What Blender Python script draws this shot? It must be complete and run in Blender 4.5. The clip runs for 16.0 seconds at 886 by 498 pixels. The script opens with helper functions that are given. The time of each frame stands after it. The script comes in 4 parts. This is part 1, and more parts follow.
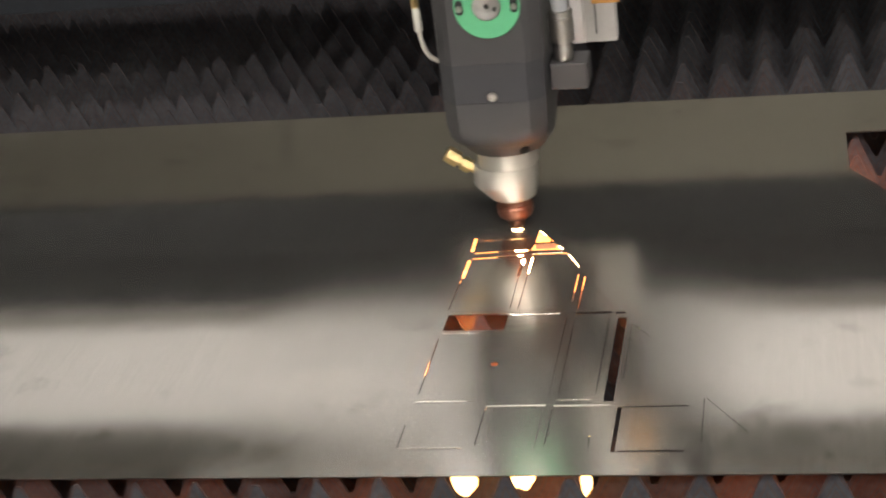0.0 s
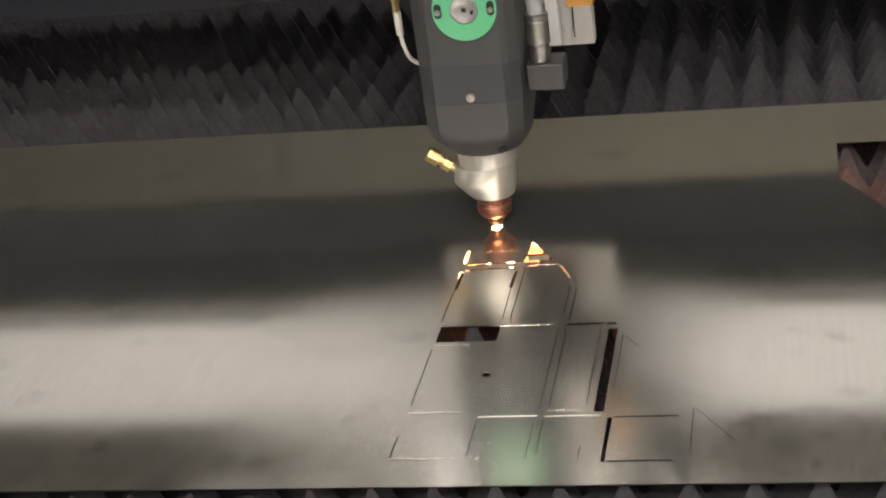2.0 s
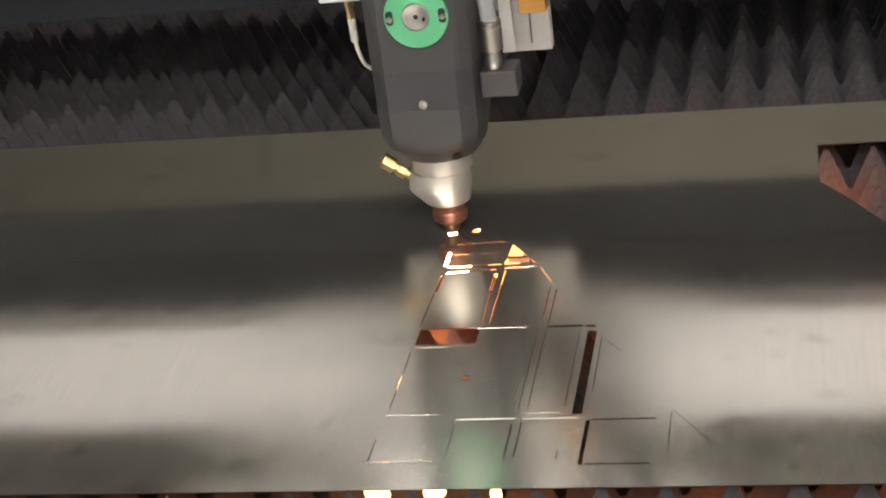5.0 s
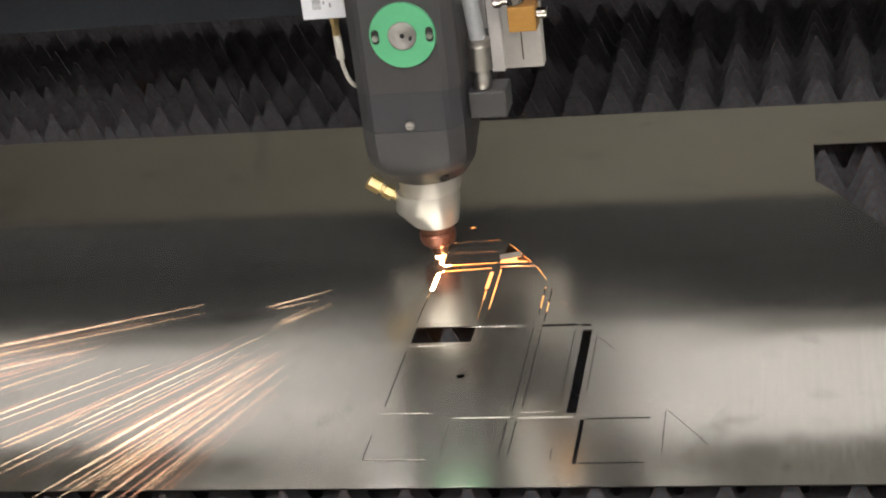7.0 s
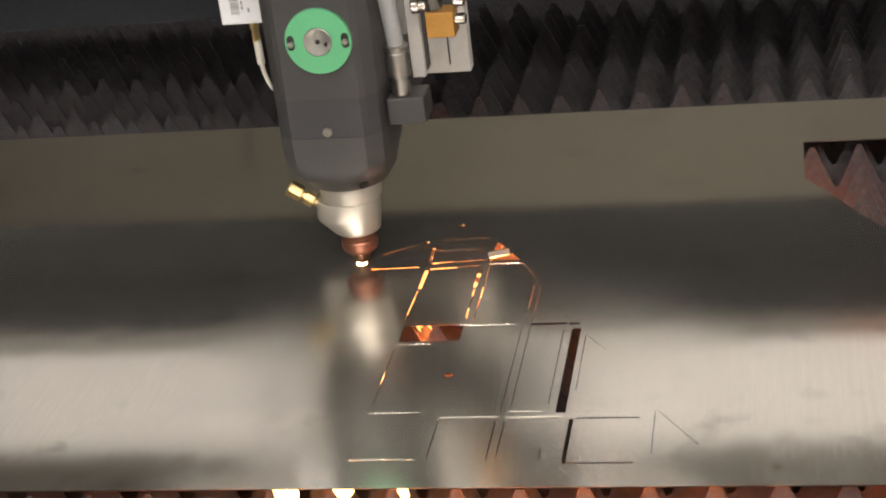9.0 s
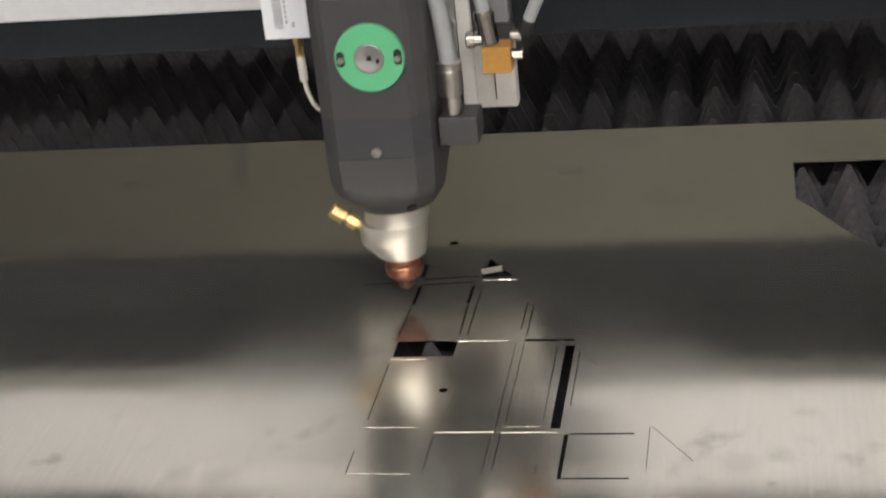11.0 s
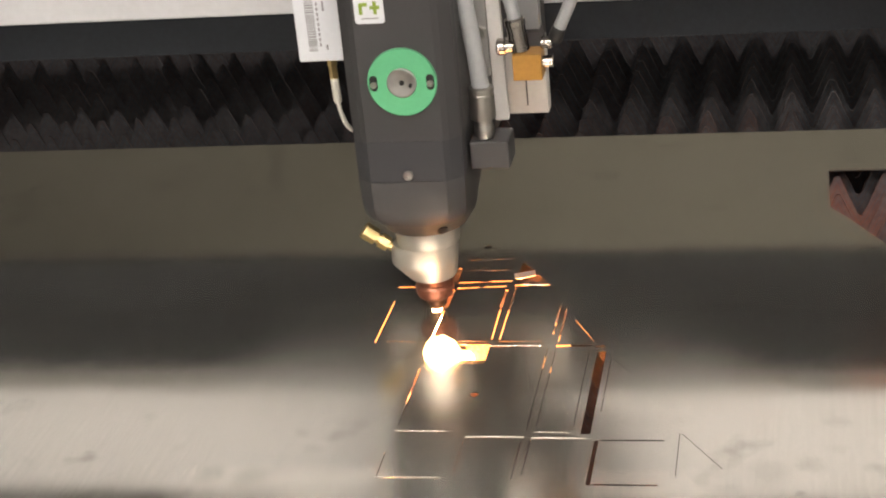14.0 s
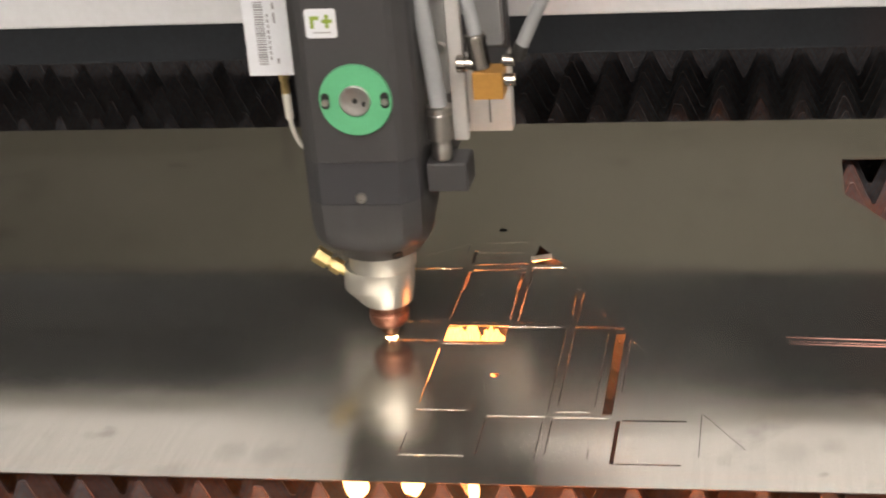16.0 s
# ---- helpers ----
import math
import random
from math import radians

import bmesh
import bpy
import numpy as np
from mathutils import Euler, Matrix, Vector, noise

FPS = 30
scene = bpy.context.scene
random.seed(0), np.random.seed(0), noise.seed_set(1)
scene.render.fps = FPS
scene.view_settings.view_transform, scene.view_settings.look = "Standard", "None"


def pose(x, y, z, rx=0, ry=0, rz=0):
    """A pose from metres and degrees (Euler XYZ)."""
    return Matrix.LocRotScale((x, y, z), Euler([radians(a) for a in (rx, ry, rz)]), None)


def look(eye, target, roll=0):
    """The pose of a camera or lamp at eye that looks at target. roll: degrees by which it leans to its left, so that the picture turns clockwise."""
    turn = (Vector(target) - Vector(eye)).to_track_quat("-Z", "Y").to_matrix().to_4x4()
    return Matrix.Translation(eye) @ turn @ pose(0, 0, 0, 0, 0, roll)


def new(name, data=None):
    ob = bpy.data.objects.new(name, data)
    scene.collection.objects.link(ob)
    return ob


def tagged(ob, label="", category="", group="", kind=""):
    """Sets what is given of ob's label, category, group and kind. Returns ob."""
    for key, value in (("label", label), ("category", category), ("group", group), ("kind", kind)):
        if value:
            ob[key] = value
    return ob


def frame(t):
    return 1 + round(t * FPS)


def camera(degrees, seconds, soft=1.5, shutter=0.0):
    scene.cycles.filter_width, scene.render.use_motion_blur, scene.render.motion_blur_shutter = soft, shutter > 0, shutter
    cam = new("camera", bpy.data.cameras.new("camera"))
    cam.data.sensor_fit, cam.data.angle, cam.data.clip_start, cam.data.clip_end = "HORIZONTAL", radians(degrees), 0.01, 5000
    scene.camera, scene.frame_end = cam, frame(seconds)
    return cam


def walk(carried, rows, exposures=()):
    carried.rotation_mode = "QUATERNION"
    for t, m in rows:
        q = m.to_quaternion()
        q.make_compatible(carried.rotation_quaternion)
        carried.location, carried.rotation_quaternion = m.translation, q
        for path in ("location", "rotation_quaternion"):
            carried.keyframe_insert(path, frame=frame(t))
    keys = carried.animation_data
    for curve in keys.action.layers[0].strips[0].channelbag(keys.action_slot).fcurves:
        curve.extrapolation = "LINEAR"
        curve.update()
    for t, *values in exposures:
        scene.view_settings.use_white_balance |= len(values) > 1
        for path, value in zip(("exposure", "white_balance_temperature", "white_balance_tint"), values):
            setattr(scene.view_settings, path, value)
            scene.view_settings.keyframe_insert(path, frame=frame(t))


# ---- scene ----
cam = camera(28.34, 16.0, soft=2.0, shutter=0.3)

# seconds, eye, target, roll
PATH = [
    (0, (0.1437, -1.1314, 0.6523), (-0.1600, 0.2018, 0.0355), -7.28),
    (0.5, (0.1480, -1.1330, 0.6537), (-0.1570, 0.1995, 0.0361), -7.54),
    (1, (0.1428, -1.1325, 0.6537), (-0.1532, 0.2008, 0.0334), -7.15),
    (1.5, (0.1530, -1.1395, 0.6617), (-0.1495, 0.1944, 0.0458), -7.32),
    (2, (0.1551, -1.1411, 0.6584), (-0.1508, 0.1953, 0.0497), -7.57),
    (2.5, (0.1546, -1.1410, 0.6630), (-0.1533, 0.1939, 0.0521), -7.45),
    (3, (0.1638, -1.1378, 0.6610), (-0.1404, 0.1993, 0.0530), -7.60),
    (3.5, (0.1630, -1.1369, 0.6624), (-0.1334, 0.2006, 0.0514), -7.46),
    (4, (0.1655, -1.1407, 0.6594), (-0.1326, 0.1981, 0.0523), -7.65),
    (6.5, (0.1650, -1.1338, 0.6611), (-0.1342, 0.2010, 0.0456), -7.28),
    (7, (0.1685, -1.1402, 0.6641), (-0.1296, 0.1953, 0.0498), -7.26),
    (7.5, (0.1752, -1.1394, 0.6702), (-0.1264, 0.1927, 0.0500), -7.53),
    (8, (0.1727, -1.1367, 0.6735), (-0.1268, 0.1918, 0.0445), -7.23),
    (8.5, (0.1694, -1.1299, 0.6618), (-0.1230, 0.2020, 0.0368), -7.22),
    (11, (0.1511, -1.1393, 0.6639), (-0.1155, 0.2063, 0.0571), -6.10),
    (11.5, (0.1451, -1.1450, 0.6689), (-0.1227, 0.2003, 0.0620), -5.96),
    (12, (0.1321, -1.1422, 0.6556), (-0.1364, 0.2051, 0.0534), -5.59),
    (12.5, (0.1455, -1.1442, 0.6626), (-0.1270, 0.2004, 0.0562), -5.87),
    (13, (0.1576, -1.1361, 0.6624), (-0.1161, 0.2085, 0.0565), -6.21),
    (13.5, (0.1718, -1.1383, 0.6685), (-0.1244, 0.2011, 0.0616), -6.50),
    (14, (0.1558, -1.1436, 0.6706), (-0.1421, 0.1966, 0.0662), -5.92),
    (14.5, (0.1493, -1.1482, 0.6776), (-0.1381, 0.1930, 0.0705), -5.28),
    (15, (0.1428, -1.1533, 0.6773), (-0.1477, 0.1856, 0.0666), -5.03),
    (15.5, (0.1308, -1.1533, 0.6692), (-0.1554, 0.1873, 0.0602), -4.81),
    (16, (0.1227, -1.1554, 0.6614), (-0.1581, 0.1866, 0.0529), -4.90),
]
BURNING = [(0.0, 1.27), (1.97, 2.27), (3.03, 6.67), (7.33, 7.67), (8.0, 10.5), (11.7, 15.07), (15.87, 16.0)]   # seconds with molten metal below
# the clip's exposure and white balance turn warmer with the fire: stops while it burns, stops after it
LEVELS = [(-0.05, -0.13), (-0.04, -0.02), (0.05, -0.08), (0.0, -0.04), (0.0, -0.08), (0.05, -0.30), (-0.02, 0.0)]
tints = [(0.0, -0.05, 6680, 11.2)]
for (a, b), (hot, cold), before in zip(BURNING, LEVELS, [(0, 0)] + LEVELS):
    warm = (6680, 11.2) if a < 8 else (6950, 12.4)
    if a > 0:
        tints += [(a - 0.07, before[1], 6500, 10), (a, hot, *warm)]
    tints += [(b, hot, *warm)] + ([(b + 0.07, cold, 6500, 10)] if b < 16 else [])
tints = sorted(tints + [(14.06, 0.05, 6950, 12.4), (14.16, -0.10, 6800, 11.5), (14.5, -0.10, 6800, 11.5), (14.6, 0.05, 6950, 12.4)])
walk(cam, [(t, look(eye, target, roll)) for t, eye, target, roll in PATH], tints)

# way of the cutting head over the sheet: seconds, x, y, lift of the nozzle between cuts
HEAD = [
    (0, -0.1146, 0.3183, 0.0000),
    (0.2, -0.1451, 0.3229, 0.0000),
    (0.5, -0.1133, 0.3280, 0.0000),
    (0.7, -0.0965, 0.3261, 0.0000),
    (1, -0.1094, 0.2940, 0.0000),
    (1.2, -0.1415, 0.2961, 0.0000),
    (1.3, -0.1440, 0.2965, 0.0000),
    (1.4, -0.1418, 0.3045, 0.0139),
    (1.5, -0.1328, 0.3320, 0.0159),
    (1.6, -0.1342, 0.3500, 0.0010),
    (1.7, -0.1329, 0.3480, 0.0000),
    (2, -0.1317, 0.3525, 0.0000),
    (2.2, -0.1269, 0.3504, 0.0000),
    (2.3, -0.1268, 0.3504, 0.0000),
    (2.4, -0.1250, 0.3480, 0.0050),
    (2.5, -0.1115, 0.3317, 0.0155),
    (2.6, -0.0985, 0.3295, 0.0015),
    (2.7, -0.0958, 0.3303, 0.0000),
    (3, -0.0965, 0.3318, 0.0000),
    (3.2, -0.1097, 0.3503, 0.0000),
    (3.5, -0.1343, 0.3700, 0.0000),
    (3.7, -0.1461, 0.3590, 0.0000),
    (4, -0.1474, 0.3355, 0.0000),
    (4.2, -0.1457, 0.3637, 0.0000),
    (6.3, -0.1730, 0.3050, 0.0000),
    (6.5, -0.1505, 0.3215, 0.0000),
    (6.7, -0.1530, 0.2980, 0.0000),
    (6.8, -0.1540, 0.2960, 0.0005),
    (6.9, -0.1545, 0.2893, 0.0035),
    (7, -0.1536, 0.2901, 0.0000),
    (7.2, -0.1546, 0.2881, 0.0000),
    (7.5, -0.1866, 0.2915, 0.0000),
    (7.7, -0.2086, 0.2824, 0.0000),
    (8, -0.1774, 0.2767, 0.0000),
    (8.2, -0.1556, 0.2763, 0.0000),
    (8.5, -0.1882, 0.2710, 0.0000),
    (8.7, -0.2153, 0.2749, 0.0000),
    (10.8, -0.1564, 0.2725, 0.0000),
    (10.9, -0.1560, 0.2649, 0.0128),
    (11, -0.1535, 0.2182, 0.0153),
    (11.1, -0.1528, 0.1708, 0.0163),
    (11.2, -0.1540, 0.1540, 0.0022),
    (11.3, -0.1562, 0.1560, 0.0000),
    (11.5, -0.1553, 0.1563, 0.0000),
    (11.7, -0.1712, 0.1574, 0.0000),
    (12, -0.1974, 0.1632, 0.0000),
    (12.2, -0.1941, 0.2011, 0.0000),
    (12.5, -0.1992, 0.2442, 0.0000),
    (12.7, -0.2011, 0.2474, 0.0000),
    (13, -0.1958, 0.1976, 0.0000),
    (13.2, -0.2010, 0.1696, 0.0000),
    (13.5, -0.1686, 0.1586, 0.0000),
    (13.7, -0.1543, 0.1699, 0.0000),
    (14, -0.1572, 0.2161, 0.0000),
    (14.2, -0.1593, 0.2524, 0.0000),
    (14.5, -0.1558, 0.2470, 0.0000),
    (14.7, -0.1568, 0.2201, 0.0000),
    (15, -0.1579, 0.1712, 0.0000),
    (15.1, -0.1585, 0.1740, 0.0015),
    (15.2, -0.1574, 0.1599, 0.0125),
    (15.3, -0.1578, 0.1385, 0.0070),
    (15.4, -0.1574, 0.1300, 0.0008),
    (15.5, -0.1573, 0.1293, 0.0000),
    (15.7, -0.1546, 0.1274, 0.0000),
    (16, -0.1957, 0.1264, 0.0000),
]

from mathutils import geometry

# ---------------------------------------------------------------- world
world = bpy.data.worlds.new("hall_air")
scene.world = world
world.use_nodes = True
world.node_tree.nodes["Background"].inputs[0].default_value = (0.05, 0.05, 0.055, 1)
world.node_tree.nodes["Background"].inputs[1].default_value = 0.3
LAMP = 58.0          # assumed luminaires, out of view
FIRE = 560.0          # molten metal

# ---------------------------------------------------------------- materials


def mat(name, color, rough=0.5, metal=0.0, var=0.15, scale=20.0, fine=200.0, bump=0.0, stretch=(1, 1, 1), rvar=0.1, tint=None, spec=0.5):
    m = bpy.data.materials.new(name)
    m.use_nodes = True
    nt = m.node_tree
    b = nt.nodes["Principled BSDF"]
    tc = nt.nodes.new("ShaderNodeTexCoord")
    mp = nt.nodes.new("ShaderNodeMapping")
    mp.inputs["Scale"].default_value = stretch
    nt.links.new(tc.outputs["Object"], mp.inputs[0])
    n1 = nt.nodes.new("ShaderNodeTexNoise")
    n1.inputs["Scale"].default_value = scale
    n1.inputs["Detail"].default_value = 5
    n2 = nt.nodes.new("ShaderNodeTexNoise")
    n2.inputs["Scale"].default_value = fine
    n2.inputs["Detail"].default_value = 3
    for n in (n1, n2):
        nt.links.new(mp.outputs[0], n.inputs[0])
    mix = nt.nodes.new("ShaderNodeMath")
    mix.operation = "MULTIPLY_ADD"
    nt.links.new(n2.outputs[0], mix.inputs[0])
    mix.inputs[1].default_value = 0.5
    half = nt.nodes.new("ShaderNodeMath")
    half.operation = "MULTIPLY"
    nt.links.new(n1.outputs[0], half.inputs[0])
    half.inputs[1].default_value = 0.5
    nt.links.new(half.outputs[0], mix.inputs[2])
    ramp = nt.nodes.new("ShaderNodeValToRGB")
    ramp.color_ramp.elements[0].position = 0.32
    ramp.color_ramp.elements[1].position = 0.68
    t = tint or color
    ramp.color_ramp.elements[0].color = (*[c * (1 - var) for c in color], 1)
    ramp.color_ramp.elements[1].color = (*[min(1, c * (1 + var)) for c in t], 1)
    nt.links.new(mix.outputs[0], ramp.inputs[0])
    nt.links.new(ramp.outputs[0], b.inputs["Base Color"])
    rr = nt.nodes.new("ShaderNodeMapRange")
    rr.inputs["From Min"].default_value, rr.inputs["From Max"].default_value = 0.3, 0.7
    rr.inputs["To Min"].default_value, rr.inputs["To Max"].default_value = max(0.02, rough - rvar), min(1, rough + rvar)
    nt.links.new(mix.outputs[0], rr.inputs[0])
    nt.links.new(rr.outputs[0], b.inputs["Roughness"])
    b.inputs["Metallic"].default_value = metal
    b.inputs["Specular IOR Level"].default_value = spec
    if bump:
        bp = nt.nodes.new("ShaderNodeBump")
        bp.inputs["Strength"].default_value = bump
        bp.inputs["Distance"].default_value = 0.001
        nt.links.new(mix.outputs[0], bp.inputs["Height"])
        nt.links.new(bp.outputs[0], b.inputs["Normal"])
    return m


def glow(name, color, strength):
    m = bpy.data.materials.new(name)
    m.use_nodes = True
    b = m.node_tree.nodes["Principled BSDF"]
    b.inputs["Base Color"].default_value = (*color, 1)
    b.inputs["Emission Color"].default_value = (*color, 1)
    b.inputs["Emission Strength"].default_value = strength
    return m




def sheet_steel():
    """Rolled steel: fine lengthwise grain, soft oil stains and a few rubbed spots."""
    m = mat("rolled_sheet_steel", (0.800, 0.768, 0.705), 0.098, 0.955, 0.05, 9, 420, 0.03, (1, 0.10, 1), 0.025)
    nt = m.node_tree
    b = nt.nodes["Principled BSDF"]
    base, rough = b.inputs["Base Color"].links[0].from_socket, b.inputs["Roughness"].links[0].from_socket
    tc = nt.nodes.new("ShaderNodeTexCoord")
    spots = nt.nodes.new("ShaderNodeTexNoise")
    spots.inputs["Scale"].default_value, spots.inputs["Detail"].default_value, spots.inputs["Roughness"].default_value = 13.0, 4.0, 0.6
    nt.links.new(tc.outputs["Object"], spots.inputs[0])
    r1 = nt.nodes.new("ShaderNodeValToRGB")
    r1.color_ramp.elements[0].position, r1.color_ramp.elements[1].position = 0.60, 0.74
    r1.color_ramp.elements[1].color = (0.55, 0.55, 0.55, 1)
    nt.links.new(spots.outputs[0], r1.inputs[0])
    haze = nt.nodes.new("ShaderNodeTexNoise")
    haze.inputs["Scale"].default_value, haze.inputs["Detail"].default_value = 3.2, 3.0
    nt.links.new(tc.outputs["Object"], haze.inputs[0])
    mix = nt.nodes.new("ShaderNodeMix")
    mix.data_type = "RGBA"
    mix.inputs["B"].default_value = (0.42, 0.40, 0.355, 1)
    nt.links.new(r1.outputs[0], mix.inputs["Factor"])
    nt.links.new(base, mix.inputs["A"])
    # small round finger and oil smudges
    vor = nt.nodes.new("ShaderNodeTexVoronoi")
    vor.voronoi_dimensions = "2D"
    vor.inputs["Scale"].default_value = 26.0
    jit = nt.nodes.new("ShaderNodeVectorMath")
    jit.operation = "MULTIPLY_ADD"
    jit.inputs[1].default_value = (0.018, 0.018, 0)
    fine = nt.nodes.new("ShaderNodeTexNoise")
    fine.inputs["Scale"].default_value = 60.0
    nt.links.new(tc.outputs["Object"], fine.inputs[0])
    nt.links.new(fine.outputs["Color"], jit.inputs[0])
    nt.links.new(tc.outputs["Object"], jit.inputs[2])
    nt.links.new(jit.outputs[0], vor.inputs["Vector"])
    near = nt.nodes.new("ShaderNodeMapRange")
    near.interpolation_type = "SMOOTHSTEP"
    near.inputs["From Min"].default_value, near.inputs["From Max"].default_value = 0.06, 0.24
    near.inputs["To Min"].default_value, near.inputs["To Max"].default_value = 1.0, 0.0
    nt.links.new(vor.outputs["Distance"], near.inputs[0])
    pick = nt.nodes.new("ShaderNodeMapRange")
    pick.inputs["From Min"].default_value, pick.inputs["From Max"].default_value = 0.72, 1.0
    pick.inputs["To Min"].default_value, pick.inputs["To Max"].default_value = 0.0, 0.14
    sep = nt.nodes.new("ShaderNodeSeparateColor")
    nt.links.new(vor.outputs["Color"], sep.inputs[0])
    nt.links.new(sep.outputs[0], pick.inputs[0])
    amt = nt.nodes.new("ShaderNodeMath")
    amt.operation = "MULTIPLY"
    nt.links.new(near.outputs[0], amt.inputs[0])
    nt.links.new(pick.outputs[0], amt.inputs[1])
    smudge = nt.nodes.new("ShaderNodeMix")
    smudge.data_type = "RGBA"
    smudge.inputs["B"].default_value = (0.40, 0.37, 0.32, 1)
    nt.links.new(amt.outputs[0], smudge.inputs["Factor"])
    nt.links.new(mix.outputs["Result"], smudge.inputs["A"])
    # a narrow leaning band of darker colour near the far edge
    xyz = nt.nodes.new("ShaderNodeSeparateXYZ")
    nt.links.new(jit.outputs[0], xyz.inputs[0])
    off = nt.nodes.new("ShaderNodeMath")
    off.operation = "MULTIPLY_ADD"
    off.inputs[1].default_value = 0.26
    lean = nt.nodes.new("ShaderNodeMath")
    lean.inputs[1].default_value = 0.240
    nt.links.new(xyz.outputs["X"], lean.inputs[0])
    nt.links.new(xyz.outputs["Y"], off.inputs[0])
    nt.links.new(lean.outputs[0], off.inputs[2])
    ab = nt.nodes.new("ShaderNodeMath")
    ab.operation = "ABSOLUTE"
    nt.links.new(off.outputs[0], ab.inputs[0])
    across = nt.nodes.new("ShaderNodeMapRange")
    across.interpolation_type = "SMOOTHSTEP"
    across.inputs["From Min"].default_value, across.inputs["From Max"].default_value = 0.003, 0.014
    across.inputs["To Min"].default_value, across.inputs["To Max"].default_value = 0.36, 0.0
    nt.links.new(ab.outputs[0], across.inputs[0])
    along = nt.nodes.new("ShaderNodeMapRange")
    along.interpolation_type = "SMOOTHSTEP"
    along.inputs["From Min"].default_value, along.inputs["From Max"].default_value = 0.46, 0.56
    nt.links.new(xyz.outputs["Y"], along.inputs[0])
    band_mix = nt.nodes.new("ShaderNodeMath")
    band_mix.operation = "MULTIPLY"
    nt.links.new(across.outputs[0], band_mix.inputs[0])
    nt.links.new(along.outputs[0], band_mix.inputs[1])
    far_band = nt.nodes.new("ShaderNodeMix")
    far_band.data_type = "RGBA"
    far_band.inputs["B"].default_value = (0.42, 0.41, 0.39, 1)
    nt.links.new(band_mix.outputs[0], far_band.inputs["Factor"])
    nt.links.new(smudge.outputs["Result"], far_band.inputs["A"])
    # oil smudges: x, y, radius, depth of tone
    tone = far_band.outputs["Result"]
    for sx, sy, sr, sd in ((-0.389, -0.039, 0.011, 0.5), (-0.401, -0.044, 0.009, 0.25), (-0.281, -0.066, 0.018, 0.24), (-0.247, -0.068, 0.020, 0.30), (-0.194, -0.004, 0.013, 0.28), (-0.224, -0.001, 0.009, 0.24), (-0.213, -0.024, 0.012, 0.18),
                           (0.161, -0.041, 0.016, 0.30), (0.132, -0.052, 0.022, 0.20), (0.183, 0.021, 0.014, 0.22), (0.086, -0.062, 0.014, 0.24), (0.157, -0.080, 0.006, 0.4), (-0.449, 0.186, 0.022, 0.2), (-0.32, -0.094, 0.02, 0.28)):
        gap = nt.nodes.new("ShaderNodeVectorMath")
        gap.operation = "DISTANCE"
        gap.inputs[1].default_value = (sx + 0.009, sy + 0.009, 0)
        nt.links.new(jit.outputs[0], gap.inputs[0])
        mark = nt.nodes.new("ShaderNodeMapRange")
        mark.interpolation_type = "SMOOTHSTEP"
        mark.inputs["From Min"].default_value, mark.inputs["From Max"].default_value = 0.15 * sr, sr
        mark.inputs["To Min"].default_value, mark.inputs["To Max"].default_value = sd, 0.0
        nt.links.new(gap.outputs["Value"], mark.inputs[0])
        stain = nt.nodes.new("ShaderNodeMix")
        stain.data_type = "RGBA"
        stain.inputs["B"].default_value = (0.36, 0.33, 0.28, 1)
        nt.links.new(mark.outputs[0], stain.inputs["Factor"])
        nt.links.new(tone, stain.inputs["A"])
        tone = stain.outputs["Result"]
    # streaks of the rolling
    smp = nt.nodes.new("ShaderNodeMapping")
    smp.inputs["Scale"].default_value = (260, 7, 1)
    nt.links.new(tc.outputs["Object"], smp.inputs[0])
    stk = nt.nodes.new("ShaderNodeTexNoise")
    stk.inputs["Scale"].default_value, stk.inputs["Detail"].default_value = 1.0, 4.0
    nt.links.new(smp.outputs[0], stk.inputs[0])
    grey = nt.nodes.new("ShaderNodeMapRange")
    grey.inputs["From Min"].default_value, grey.inputs["From Max"].default_value = 0.3, 0.7
    grey.inputs["To Min"].default_value, grey.inputs["To Max"].default_value = 0.955, 1.025
    nt.links.new(stk.outputs[0], grey.inputs[0])
    rolled = nt.nodes.new("ShaderNodeVectorMath")
    rolled.operation = "SCALE"
    nt.links.new(tone, rolled.inputs[0])
    nt.links.new(grey.outputs[0], rolled.inputs["Scale"])
    nt.links.new(rolled.outputs[0], b.inputs["Base Color"])
    add = nt.nodes.new("ShaderNodeMath")
    add.operation = "MULTIPLY_ADD"
    add.inputs[1].default_value = 0.05
    nt.links.new(haze.outputs[0], add.inputs[0])
    sub = nt.nodes.new("ShaderNodeMath")
    sub.operation = "SUBTRACT"
    sub.inputs[1].default_value = 0.025
    nt.links.new(rough, sub.inputs[0])
    nt.links.new(sub.outputs[0], add.inputs[2])
    # smoke-dulled patch round the cuts
    cen = nt.nodes.new("ShaderNodeVectorMath")
    cen.operation = "SUBTRACT"
    cen.inputs[1].default_value = (-0.090, 0.09, 0.0)
    nt.links.new(tc.outputs["Object"], cen.inputs[0])
    ln = nt.nodes.new("ShaderNodeVectorMath")
    ln.operation = "LENGTH"
    nt.links.new(cen.outputs[0], ln.inputs[0])
    far = nt.nodes.new("ShaderNodeMath")
    far.operation = "MULTIPLY_ADD"
    far.inputs[1].default_value = 0.08
    nt.links.new(spots.outputs[0], far.inputs[0])
    nt.links.new(ln.outputs["Value"], far.inputs[2])
    dull = nt.nodes.new("ShaderNodeMapRange")
    dull.interpolation_type = "SMOOTHSTEP"
    dull.inputs["From Min"].default_value, dull.inputs["From Max"].default_value = 0.17, 0.30
    dull.inputs["To Min"].default_value, dull.inputs["To Max"].default_value = 0.105, 0.0
    nt.links.new(far.outputs[0], dull.inputs[0])
